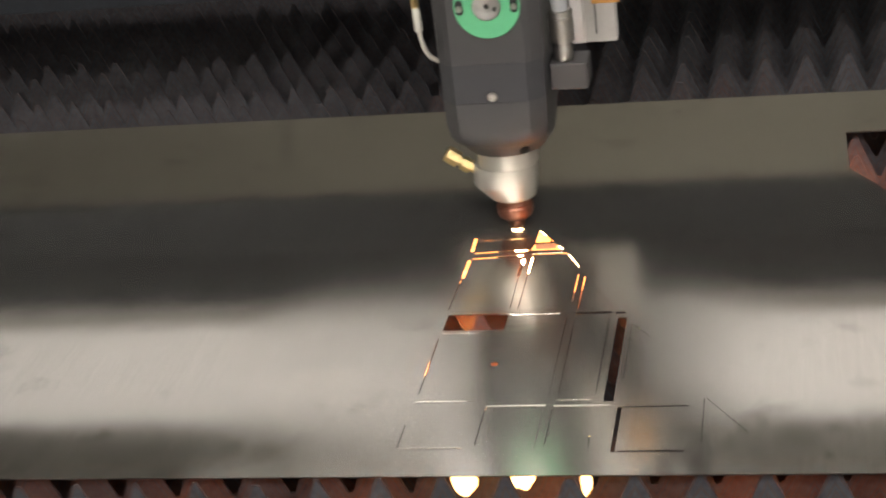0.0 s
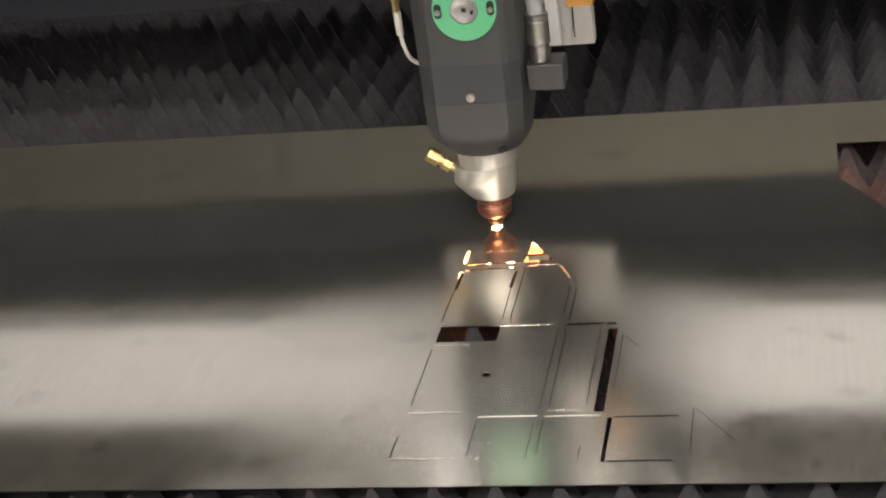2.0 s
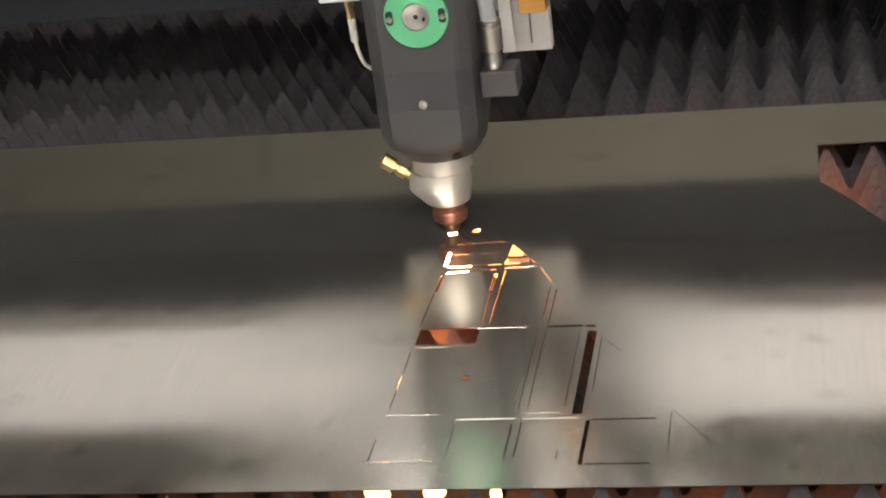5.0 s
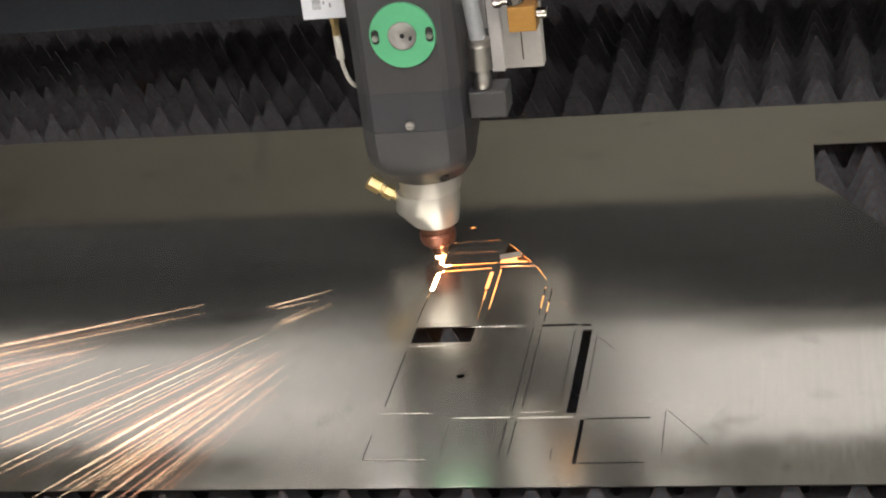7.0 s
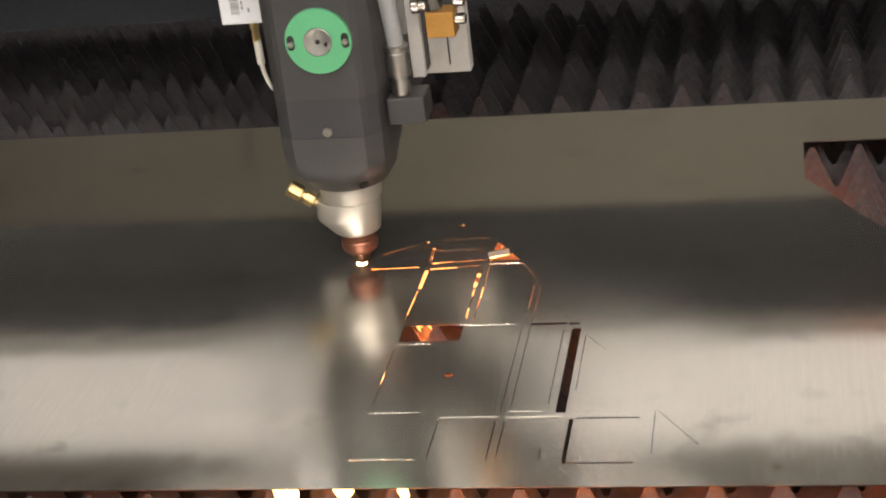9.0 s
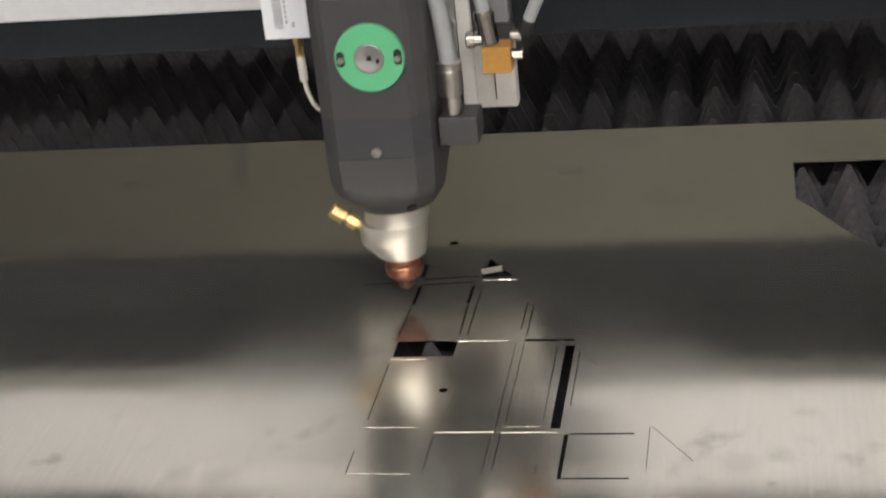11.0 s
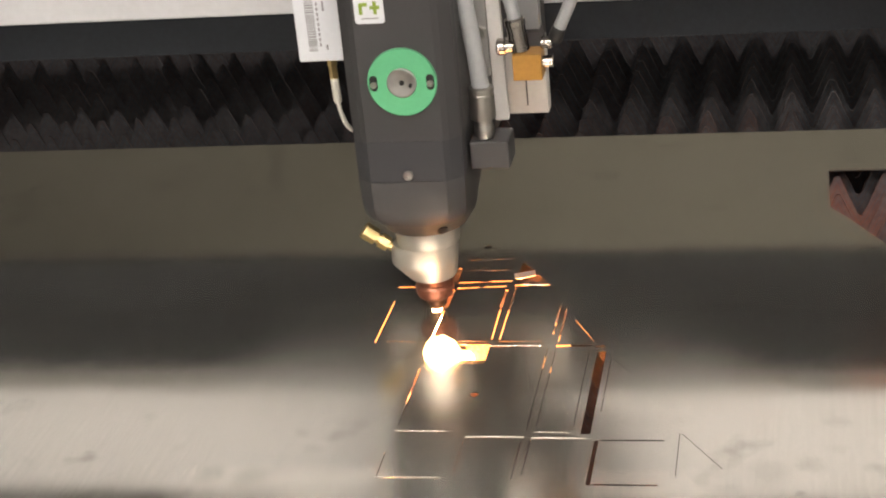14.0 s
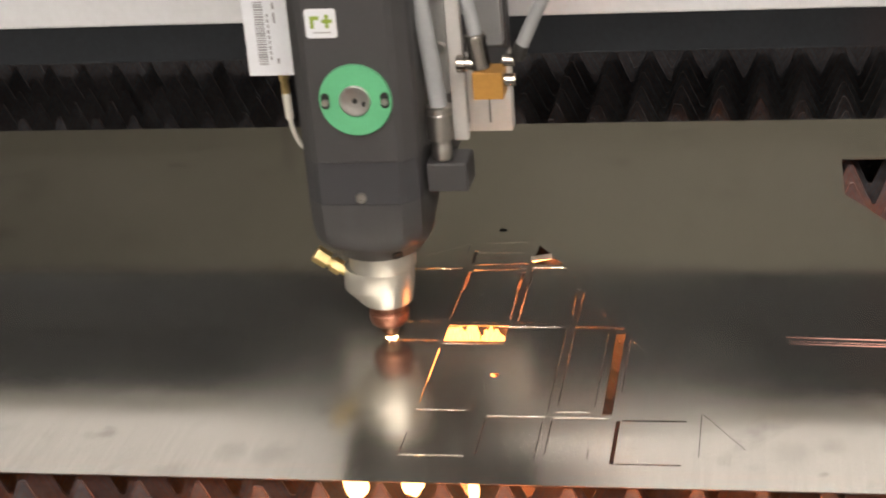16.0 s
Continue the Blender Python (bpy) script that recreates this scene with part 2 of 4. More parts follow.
    # a smaller smoky spot where the first cuts lie
    gap = nt.nodes.new("ShaderNodeVectorMath")
    gap.operation = "DISTANCE"
    gap.inputs[1].default_value = (-0.125, 0.265, 0)
    nt.links.new(tc.outputs["Object"], gap.inputs[0])
    smoky = nt.nodes.new("ShaderNodeMapRange")
    smoky.interpolation_type = "SMOOTHSTEP"
    smoky.inputs["From Min"].default_value, smoky.inputs["From Max"].default_value = 0.025, 0.085
    smoky.inputs["To Min"].default_value, smoky.inputs["To Max"].default_value = 0.105, 0.0
    nt.links.new(gap.outputs["Value"], smoky.inputs[0])
    sooty = nt.nodes.new("ShaderNodeMath")
    sooty.operation = "MAXIMUM"
    nt.links.new(dull.outputs[0], sooty.inputs[0])
    nt.links.new(smoky.outputs[0], sooty.inputs[1])
    tot = nt.nodes.new("ShaderNodeMath")
    nt.links.new(add.outputs[0], tot.inputs[0])
    nt.links.new(sooty.outputs[0], tot.inputs[1])
    nt.links.new(tot.outputs[0], b.inputs["Roughness"])
    # cross grain of the rolling, as fine relief
    mp = nt.nodes.new("ShaderNodeMapping")
    mp.inputs["Scale"].default_value = (900, 14, 1)
    nt.links.new(tc.outputs["Object"], mp.inputs[0])
    gr = nt.nodes.new("ShaderNodeTexNoise")
    gr.inputs["Scale"].default_value = 1.0
    nt.links.new(mp.outputs[0], gr.inputs[0])
    bp = nt.nodes.new("ShaderNodeBump")
    bp.inputs["Strength"].default_value, bp.inputs["Distance"].default_value = 0.05, 0.0002
    nt.links.new(gr.outputs[0], bp.inputs["Height"])
    # slow waves of the rolled plate
    wv = nt.nodes.new("ShaderNodeTexNoise")
    wv.inputs["Scale"].default_value, wv.inputs["Detail"].default_value = 16.0, 1.0
    nt.links.new(tc.outputs["Object"], wv.inputs[0])
    wb = nt.nodes.new("ShaderNodeBump")
    wb.inputs["Strength"].default_value, wb.inputs["Distance"].default_value = 1.0, 0.00013
    nt.links.new(wv.outputs[0], wb.inputs["Height"])
    nt.links.new(wb.outputs[0], bp.inputs["Normal"])
    nt.links.new(bp.outputs[0], b.inputs["Normal"])
    return m


M_SHEET = sheet_steel()


def slat_steel():
    """Scorched slat steel: blue-grey, with brown bands that follow the edges of the teeth."""
    m = mat("scorched_steel", (0.039, 0.048, 0.060), 0.9, 0.0, 0.3, 30, 160, 0.4, rvar=0.1, tint=(0.058, 0.063, 0.072), spec=0.2)
    nt = m.node_tree
    b = nt.nodes["Principled BSDF"]
    base = b.inputs["Base Color"].links[0].from_socket

    def calc(op, x, y=None, z=None):
        n = nt.nodes.new("ShaderNodeMath")
        n.operation = op
        for i, v in enumerate((x, y, z)):
            if v is not None:
                if isinstance(v, (int, float)):
                    n.inputs[i].default_value = v
                else:
                    nt.links.new(v, n.inputs[i])
        return n.outputs[0]

    tc = nt.nodes.new("ShaderNodeTexCoord")
    xyz = nt.nodes.new("ShaderNodeSeparateXYZ")
    nt.links.new(tc.outputs["Object"], xyz.inputs[0])
    wob = nt.nodes.new("ShaderNodeTexNoise")
    wob.inputs["Scale"].default_value, wob.inputs["Detail"].default_value = 55.0, 4.0
    nt.links.new(tc.outputs["Object"], wob.inputs[0])
    aside = calc("SUBTRACT", PITCH / 2, calc("PINGPONG", xyz.outputs["X"], PITCH / 2))
    depth = calc("SUBTRACT", calc("MULTIPLY", xyz.outputs["Z"], -1.0), calc("MULTIPLY", aside, 1.9))
    depth = calc("MULTIPLY_ADD", wob.outputs[0], 0.012, depth)
    bands = nt.nodes.new("ShaderNodeTexNoise")
    bands.noise_dimensions = "1D"
    bands.inputs["Scale"].default_value, bands.inputs["Detail"].default_value = 260.0, 2.0
    nt.links.new(depth, bands.inputs["W"])
    rust = nt.nodes.new("ShaderNodeMix")
    rust.data_type = "RGBA"
    rust.inputs["B"].default_value = (0.078, 0.044, 0.033, 1)
    amount = nt.nodes.new("ShaderNodeMapRange")
    amount.inputs["From Min"].default_value, amount.inputs["From Max"].default_value = 0.42, 0.60
    amount.inputs["To Max"].default_value = 0.55
    nt.links.new(bands.outputs[0], amount.inputs[0])
    nt.links.new(amount.outputs[0], rust.inputs["Factor"])
    nt.links.new(base, rust.inputs["A"])
    nt.links.new(rust.outputs["Result"], b.inputs["Base Color"])
    return m


SLAT_TURN = 1.75
PITCH, TOOTH = 0.0453, 0.043
SLAT_STEP = 0.0501
M_SLAT = slat_steel()
M_SLAG = mat("slag_tray_steel", (0.058, 0.034, 0.026), 0.9, 0.1, 0.5, 25, 140, 1.0)
M_WHITE = mat("white_powder_coat", (0.72, 0.745, 0.79), 0.45, 0, 0.04, 6, 300, 0.02)
M_CARR = mat("pale_plate_paint", (0.60, 0.585, 0.57), 0.5, 0, 0.06, 12, 300, 0.03)
M_BEAM = mat("white_beam_paint", (0.545, 0.557, 0.585), 0.45, 0, 0.06, 9, 120, 0.03)
M_PLATE = mat("grey_plate_paint", (0.20, 0.20, 0.205), 0.5, 0, 0.06, 12, 300, 0.03)
M_DARK = mat("black_cover", (0.034, 0.035, 0.039), 0.6, 0, 0.25, 15, 200, 0.1)
M_SKIRT = mat("blue_grey_skirt_paint", (0.043, 0.049, 0.060), 0.7, 0, 0.12, 10, 200, 0.05, spec=0.15)
M_COVER = mat("matt_black_cover", (0.036, 0.043, 0.055), 0.8, 0, 0.2, 15, 200, 0.1, spec=0.08)
M_BODY = mat("dark_grey_anodised", (0.064, 0.063, 0.066), 0.5, 0.3, 0.08, 14, 500, 0.04)
M_BAND = mat("dark_grey_band", (0.052, 0.0525, 0.059), 0.5, 0.3, 0.08, 14, 500, 0.04)
M_GREEN = mat("green_paint", (0.11, 0.44, 0.225), 0.4, 0, 0.05, 20, 300, 0.02)
M_STEEL = mat("turned_steel", (0.66, 0.64, 0.59), 0.36, 0.85, 0.04, 20, 300, 0.0, (1, 1, 6), 0.04)
M_ALU = mat("brushed_aluminium", (0.62, 0.61, 0.60), 0.4, 0.8, 0.06, 30, 300, 0.03)
M_CHROME = mat("nickel_plate", (0.60, 0.58, 0.55), 0.30, 1.0, 0.03, 60, 300, rvar=0.03)
M_POLISH = mat("polished_nickel", (0.44, 0.41, 0.38), 0.14, 1.0, 0.03, 60, 300, rvar=0.03)
M_COPPER = mat("heat_stained_copper", (0.29, 0.13, 0.09), 0.48, 1.0, 0.35, 90, 400, 0.15)
M_TIP = mat("sooted_copper", (0.16, 0.085, 0.06), 0.5, 1.0, 0.4, 120, 500, 0.2)
M_BOSS = mat("dull_turned_steel", (0.55, 0.54, 0.53), 0.36, 1.0, 0.08, 40, 300)
M_BRASS = mat("brass", (0.86, 0.66, 0.32), 0.36, 1.0, 0.1, 60, 300)
M_VALVE = mat("yellow_chromated_block", (0.42, 0.215, 0.05), 0.45, 0.2, 0.12, 60, 300, 0.05)
M_GREYH = mat("grey_hose", (0.30, 0.31, 0.32), 0.45, 0, 0.06, 40, 300)
M_WHITEH = mat("white_hose", (0.70, 0.68, 0.62), 0.5, 0, 0.05, 40, 300)
M_BLACK = mat("black_plastic", (0.015, 0.015, 0.015), 0.5, 0, 0.2, 40, 300)
M_PRINT = mat("grey_print", (0.27, 0.27, 0.29), 0.6, 0, 0.1, 300, 900)
M_LOGO = mat("olive_green_print", (0.25, 0.36, 0.05), 0.6, 0, 0.1, 300, 900)
M_WALL = mat("hall_wall_paint", (0.184, 0.176, 0.146), 0.8, 0, 0.08, 1.5, 30, 0.05)
M_FLOOR = mat("hall_concrete", (0.22, 0.21, 0.20), 0.7, 0, 0.2, 2, 40, 0.1)
# pale paint of the unseen added walls, chosen to bounce soft light
M_BOUNCE = mat("bounce_wall_paint", (0.70, 0.70, 0.68), 0.8, 0, 0.05, 1.5, 30, 0.05)
M_CEIL = mat("hall_ceiling_panel", (0.6, 0.6, 0.6), 0.8, 0, 0.08, 2, 30, 0.05)
M_LAMP = glow("luminaire_diffuser", (1.0, 0.955, 0.90), LAMP)
# weaker glows of the added rear lamps that fill the slats and north wall
M_REARFILL = glow("rear_fill_glow", (1.0, 0.955, 0.90), 34.0)
M_WALLFILL = glow("wall_fill_glow", (1.0, 0.955, 0.90), 1.7)
M_FIRE = glow("molten_metal", (1.0, 0.36, 0.11), FIRE)
M_STREAM = glow("falling_melt", (1.0, 0.42, 0.12), 8.0)
M_SLAGGLOW = glow("glowing_slag", (1.0, 0.30, 0.09), 850.0)
M_FLAME = glow("flame_under_sheet", (1.0, 0.46, 0.14), 2.6)
M_BEAD = glow("white_hot_metal", (1.0, 0.60, 0.26), 200.0)
M_BURST = glow("welling_melt", (1.0, 0.52, 0.20), 15.0)
M_LUMP = glow("white_hot_slag", (1.0, 0.56, 0.20), 9.0)
M_FADE = glow("cooling_spark", (1.0, 0.50, 0.42), 0.75)
# glows of the hidden lumps added as fill between the slats
M_REDFILL = glow("red_fill_glow", (1.0, 0.24, 0.07), 75.0)
M_ORANGEFILL = glow("orange_fill_glow", (1.0, 0.28, 0.08), 230.0)
M_SPOT = glow("white_hot_spot", (1.0, 0.62, 0.30), 75.0)
M_SPARK = glow("flying_spark", (1.0, 0.66, 0.42), 5.5)
M_EMBER = glow("fading_spark", (1.0, 0.47, 0.29), 1.7)

# ---------------------------------------------------------------- mesh helpers


def mesh_of(bm, name, material, smooth=False):
    me = bpy.data.meshes.new(name)
    bmesh.ops.recalc_face_normals(bm, faces=bm.faces)
    for e in bm.edges:
        e.smooth = len(e.link_faces) == 2 and e.calc_face_angle() < radians(32)
    bm.to_mesh(me)
    bm.free()
    for m in material if isinstance(material, (list, tuple)) else [material]:
        me.materials.append(m)
    if smooth:
        for p in me.polygons:
            p.use_smooth = True
    return me


def part(name, bm, material, parent=None, label="", smooth=False):
    ob = new(name, mesh_of(bm, name, material, smooth))
    if parent:
        ob.parent = parent
    if label:
        tagged(ob, label)
    return ob


def soft_edges(ob, width=0.0008, segments=2):
    md = ob.modifiers.new("worn_edges", "BEVEL")
    md.width, md.segments, md.limit_method, md.angle_limit = width, segments, "ANGLE", radians(35)
    return ob


def box(x0, x1, y0, y1, z0, z1, bm=None):
    bm = bm or bmesh.new()
    vs = [bm.verts.new((x, y, z)) for x in (x0, x1) for y in (y0, y1) for z in (z0, z1)]
    for f in ((0, 1, 3, 2), (4, 6, 7, 5), (0, 4, 5, 1), (2, 3, 7, 6), (0, 2, 6, 4), (1, 5, 7, 3)):
        bm.faces.new([vs[i] for i in f])
    return bm


def lathe(rings, axis_from=(0, 0, 0), axis_to=(0, 0, 1), n=32, bm=None, cap=True):
    """rings: (radius, distance along the axis) from the first end to the last."""
    bm = bm or bmesh.new()
    a, d = Vector(axis_from), (Vector(axis_to) - Vector(axis_from)).normalized()
    q = d.to_track_quat("Z", "Y")
    loops = []
    for r, h in rings:
        loops.append([bm.verts.new(a + d * h + q @ Vector((r * math.cos(2 * math.pi * i / n), r * math.sin(2 * math.pi * i / n), 0))) for i in range(n)])
    for u, v in zip(loops, loops[1:]):
        for i in range(n):
            bm.faces.new((u[i], u[(i + 1) % n], v[(i + 1) % n], v[i]))
    if cap:
        bm.faces.new(loops[0][::-1])
        bm.faces.new(loops[-1])
    return bm


def tube(points, r, n=12, bm=None):
    """A hose through the points, smoothed."""
    bm = bm or bmesh.new()
    pts = [Vector(p) for p in points]
    fine = []
    for i in range(len(pts) - 1):
        p0, p1, p2, p3 = pts[max(i - 1, 0)], pts[i], pts[i + 1], pts[min(i + 2, len(pts) - 1)]
        for k in range(6):
            t = k / 6
            fine.append(0.5 * ((2 * p1) + (p2 - p0) * t + (2 * p0 - 5 * p1 + 4 * p2 - p3) * t * t + (3 * p1 - p0 - 3 * p2 + p3) * t ** 3))
    fine.append(pts[-1])
    loops = []
    for i, p in enumerate(fine):
        d = (fine[min(i + 1, len(fine) - 1)] - fine[max(i - 1, 0)]).normalized()
        s = d.cross(Vector((0, 1, 0.01))).normalized()
        u = d.cross(s)
        loops.append([bm.verts.new(p + r * (math.cos(2 * math.pi * k / n) * s + math.sin(2 * math.pi * k / n) * u)) for k in range(n)])
    for a, b in zip(loops, loops[1:]):
        for k in range(n):
            bm.faces.new((a[k], a[(k + 1) % n], b[(k + 1) % n], b[k]))
    bm.faces.new(loops[0][::-1])
    bm.faces.new(loops[-1])
    return bm


def loft(sections, bm=None):
    bm = bm or bmesh.new()
    loops = [[bm.verts.new(p) for p in s] for s in sections]
    n = len(loops[0])
    for u, v in zip(loops, loops[1:]):
        for i in range(n):
            bm.faces.new((u[i], u[(i + 1) % n], v[(i + 1) % n], v[i]))
    bm.faces.new(loops[0][::-1])
    bm.faces.new(loops[-1])
    return bm


def rounded_plate(x0, x1, z0, z1, r, y0, y1, n=5):
    """A thin plate facing -y with rounded corners."""
    pts = []
    for cx, cz, a0 in ((x1 - r, z1 - r, 0), (x0 + r, z1 - r, 90), (x0 + r, z0 + r, 180), (x1 - r, z0 + r, 270)):
        pts += [(cx + r * math.cos(radians(a0 + 90 * i / n)), cz + r * math.sin(radians(a0 + 90 * i / n))) for i in range(n + 1)]
    return loft([[(x, y, z) for x, z in pts] for y in (y1, y0)])


def empty(name, label, category, group="", kind=""):
    return tagged(new(name), label, category, group, kind)


# ---------------------------------------------------------------- hall


def hall():
    x0, x1, y0, y1, z0, z1, w = -6.0, 6.0, -5.0, 8.0, -0.85, 5.2, 0.2
    tagged(part("floor", box(x0 - w, x1 + w, y0 - w, y1 + w, z0 - w, z0), M_FLOOR), "worn grey concrete workshop floor under the machine", "floor", kind="structure")
    tagged(part("ceiling", box(x0 - w, x1 + w, y0 - w, y1 + w, z1, z1 + w), M_CEIL), "plain pale workshop ceiling with assumed luminaires", "ceiling", kind="structure")
    for n, b in (("wall_north", (x0, x1, y1, y1 + w)), ("wall_south", (x0, x1, y0 - w, y0)), ("wall_west", (x0 - w, x0, y0 - w, y1 + w)), ("wall_east", (x1, x1 + w, y0 - w, y1 + w))):
        # the other three walls are unseen and pale to reflect lamp light
        north = n == "wall_north"
        tagged(part(n, box(*b, z0, z1), M_WALL if north else M_BOUNCE), "plain olive grey painted workshop wall" if north else "unseen pale workshop wall, added to bounce light", "wall", kind="structure")


def luminaire(x, y, z, diffuser=M_LAMP):
    e = empty("assumed_light", "assumed long white luminaire, unseen, hung to light the hall", "lamp", "workshop luminaires")
    e.matrix_basis = pose(x, y, z)
    part("housing", box(-0.75, 0.75, -0.16, 0.16, 0, 0.06), M_WHITE, e)
    part("diffuser", box(-0.72, 0.72, -0.14, 0.14, -0.012, -0.003), diffuser, e, "glowing white diffuser")
    for sx in (-0.6, 0.6):
        part("rod", lathe([(0.006, 0), (0.006, 5.2 - z)], (sx, 0, 0.06), (sx, 0, 1), 8), M_STEEL, e)


# ---------------------------------------------------------------- cutting table



def slat_mesh(seed):
    bm = bmesh.new()
    rng = random.Random(seed)
    n, t = 66, 0.0007
    top = []
    x = -33 * PITCH
    for i in range(n):
        c = x + (i + 0.5) * PITCH
        dip = rng.uniform(-0.0015, 0.0015)
        tip = rng.uniform(0.0012, 0.0022)
        worn = rng.choice((0, 0, 0, 0, 0, 0.001, 0.002, 0.004))
        tip += worn * 0.45
        slant = rng.uniform(-0.5, 0.5) * worn * 0.4
        top += [(c - PITCH / 2 + 0.002, -TOOTH - dip), (c - tip, -worn - slant), (c + tip, -worn + slant), (c + PITCH / 2 - 0.002, -TOOTH + dip)]
    low = -0.122
    for a, b in zip(top, top[1:]):
        vs = [bm.verts.new((p[0], s, z)) for s in (-t, t) for p, z in ((a, low), (b, low), (b, b[1]), (a, a[1]))]
        bm.faces.new(vs[0:4])
        bm.faces.new(vs[7:3:-1])
        bm.faces.new((vs[3], vs[2], vs[6], vs[7]))
        bm.faces.new((vs[1], vs[0], vs[4], vs[5]))
    return mesh_of(bm, "support_slat", M_SLAT)


def cutting_table():
    tagged(part("slag_tray", box(-1.55, 1.55, -0.42, 2.05, -0.285, -0.27), M_SLAG), "dark rusty slag tray under the support slats", "tray")
    frame_ob = empty("machine_frame", "dark steel frame of the cutting table round the slats", "machine frame")
    for nm, b in (("side_rail", (-1.60, -1.553, -0.47, 2.10)), ("side_rail", (1.553, 1.60, -0.47, 2.10)), ("end_rail", (-1.55, 1.55, -0.47, -0.423)), ("end_rail", (-1.55, 1.55, 2.053, 2.10))):
        soft_edges(part(nm, box(*b, -0.40, -0.05), M_DARK, frame_ob), 0.004)
    for sx in (-1.57, 1.57):
        for sy in (-0.40, 2.04):
            part("leg", box(sx - 0.03, sx + 0.03, sy - 0.05, sy + 0.05, -0.85, -0.402), M_DARK, frame_ob)
    # unseen plates, added to keep firelight from the rear slats
    for py in (0.64, 1.30):
        part("light_baffle", box(-1.55, 1.55, py - 0.004, py + 0.004, -0.27, -0.1245), M_SLAG, frame_ob, "unseen plate added in the tray to block firelight")
    meshes = [slat_mesh(seed) for seed in (4, 5, 6, 7, 8)]
    rng = random.Random(8)
    k = 0
    while True:
        y = -0.2473 + SLAT_STEP * k
        if y > 1.95:
            break
        ob = tagged(new("support_slat", meshes[k * 3 % 5]), "scorched toothed steel support slat with rust and slag", "support slat", "support slats of the cutting table")
        # the slats by the near edge sit a third of a tooth aside
        aside = 0.0135 if k in (2, 3) else 0.0
        ob.matrix_basis = pose(aside + 0.0092 - 0.02265 + 0.0066 * (y + 0.1) + rng.uniform(-0.001, 0.001), y, -0.0009 - rng.uniform(0, 0.0006), rng.uniform(-1, 1), 0, SLAT_TURN + rng.uniform(-0.2, 0.2))
        k += 1
    # ledges that carry the slat ends
    for sx in (-1, 1):
        part("ledge", box(min(sx * 1.40, sx * 1.55), max(sx * 1.40, sx * 1.55), -0.42, 2.05, -0.149, -0.1255), M_DARK, frame_ob)


# ---------------------------------------------------------------- the sheet with its cuts
mm = 0.001


def slit(x0, y0, x1, y1, w):
    """Corner points of a straight kerf of width w, in mm."""
    d = Vector((x1 - x0, y1 - y0)).normalized()
    s = Vector((-d.y, d.x)) * w / 2
    a, b = Vector((x0, y0)), Vector((x1, y1))
    return [a - s, b - s, b + s, a + s]


# kerfs opened on the way: ends in mm, width, seconds
SLIVERS = [(-201, 259.5, -157, 260.4, 2.2, 8.9), (-196, 288, -161, 312, 0.6, 7.1), (-158, 296, -158, 314, 1.0, 6.45), (-146, 316, -102, 319, 0.6, 4.6), (-199.5, 151, -198.6, 231, 1.0, 12.3), (-190, 153, -158, 153, 0.6, 11.8), (-197, 119.4, -155, 119.4, 0.6, 15.85)]
FALLING = []


def cut_loops():
    k = 0.6
    rect = lambda x0, x1, y0, y1: [Vector(p) for p in ((x0, y0), (x1, y0), (x1, y1), (x0, y1))]
    disc = lambda x, y, r: [Vector((x + r * math.cos(i * math.pi / 8), y + r * math.sin(i * math.pi / 8))) for i in range(16)]
    loops = [rect(-150, -99, 118.5, 147), rect(-7.6, 0, 0, 135), rect(-43, -13, 142.5, 146.5), rect(-10, -2, 141.5, 145.5)]
    loops += [disc(-98.6, 61, 3.6), disc(-132, 346, 4.0)]
    loops += [[Vector(p) for p in ((-93, 312), (-77, 286), (-93.8, 286))], [Vector(p) for p in ((-75.6, 283.6), (-66.8, 269.2), (-95.8, 269.2), (-94, 283.6))]]
    # wide kerfs of the small parts
    wide = 3.0
    loops += [slit(-149.3, 270.5, -150, 299, wide), slit(-148.8, 253.5, -149.2, 217, wide), slit(-100, 252, -100.5, 217, wide), slit(5.5, -9.2, 5.2, -72, 3.2)]
    thin = """-150 114.5 -99 114.5;-151 14 -151 106;-152 2 -108 2;-108 143.5 -56 143.5;-49.5 4 -49.5 140;-42.5 10 -42.5 137;-14.2 12 -14.2 134;4.8 34 4.8 124
    7 121 22 98 0.62;67 1.5 67 -60 0.62;68.5 2 100 -48 0.62;-95 -6.5 -52 -6.5;-44 -7.5 -2 -7.5;-95.5 -9 -95.5 -62;-44.5 -10 -44.5 -60;-51.5 -12 -51.5 -66;-153 -65 -104 -65
    -152.5 -63 -152.5 -30;-190 153 -158 153;-149 152.6 -102 152.6;-93 152.3 -56 152.3;-151.5 156 -150.2 213;-99.3 157 -100.2 214;-92.5 156 -92.5 257
    -61.5 260.4 -49 232;-48 166 -48 218;-42 152 -42 214;-32 192 -12 152 0.45;-147 293.5 -103 294.2;-146 316 -102 319
    -199.5 151 -198.6 231;-197 119.4 -155 119.4;-196 288 -161 312;-158 296 -158 314;-13 -50 -13 -66"""
    for row in thin.replace("\n", ";").split(";"):
        v = [float(q) for q in row.split()]
        loops.append(slit(*v[:4], v[4] if len(v) > 4 else 0.85 if v[1] < 0 else (1.0 if v[0] < -90 or v[1] > 150 else 0.7) if abs(v[0] - v[2]) < 3 else k))
    loops += [slit(8, -8.8, 56, -8.8, 2.0), slit(8, -71.2, 55, -71.2, 2.0)]
    loops += [slit(-94, 261.4, -63, 261.4, 2.2), slit(-146.3, 267.4, -98, 270.4, 2.8), slit(-146, 255.6, -101.8, 259.6, 2.8), slit(-201, 259.5, -157, 260.4, 2.2)]
    # the corner cut out of the sheet earlier
    loops.append([Vector(p) for p in ((186, 428), (203, 400), (239, 330), (380, 100), (520, 100), (520, 520), (186, 520.5))])
    return loops


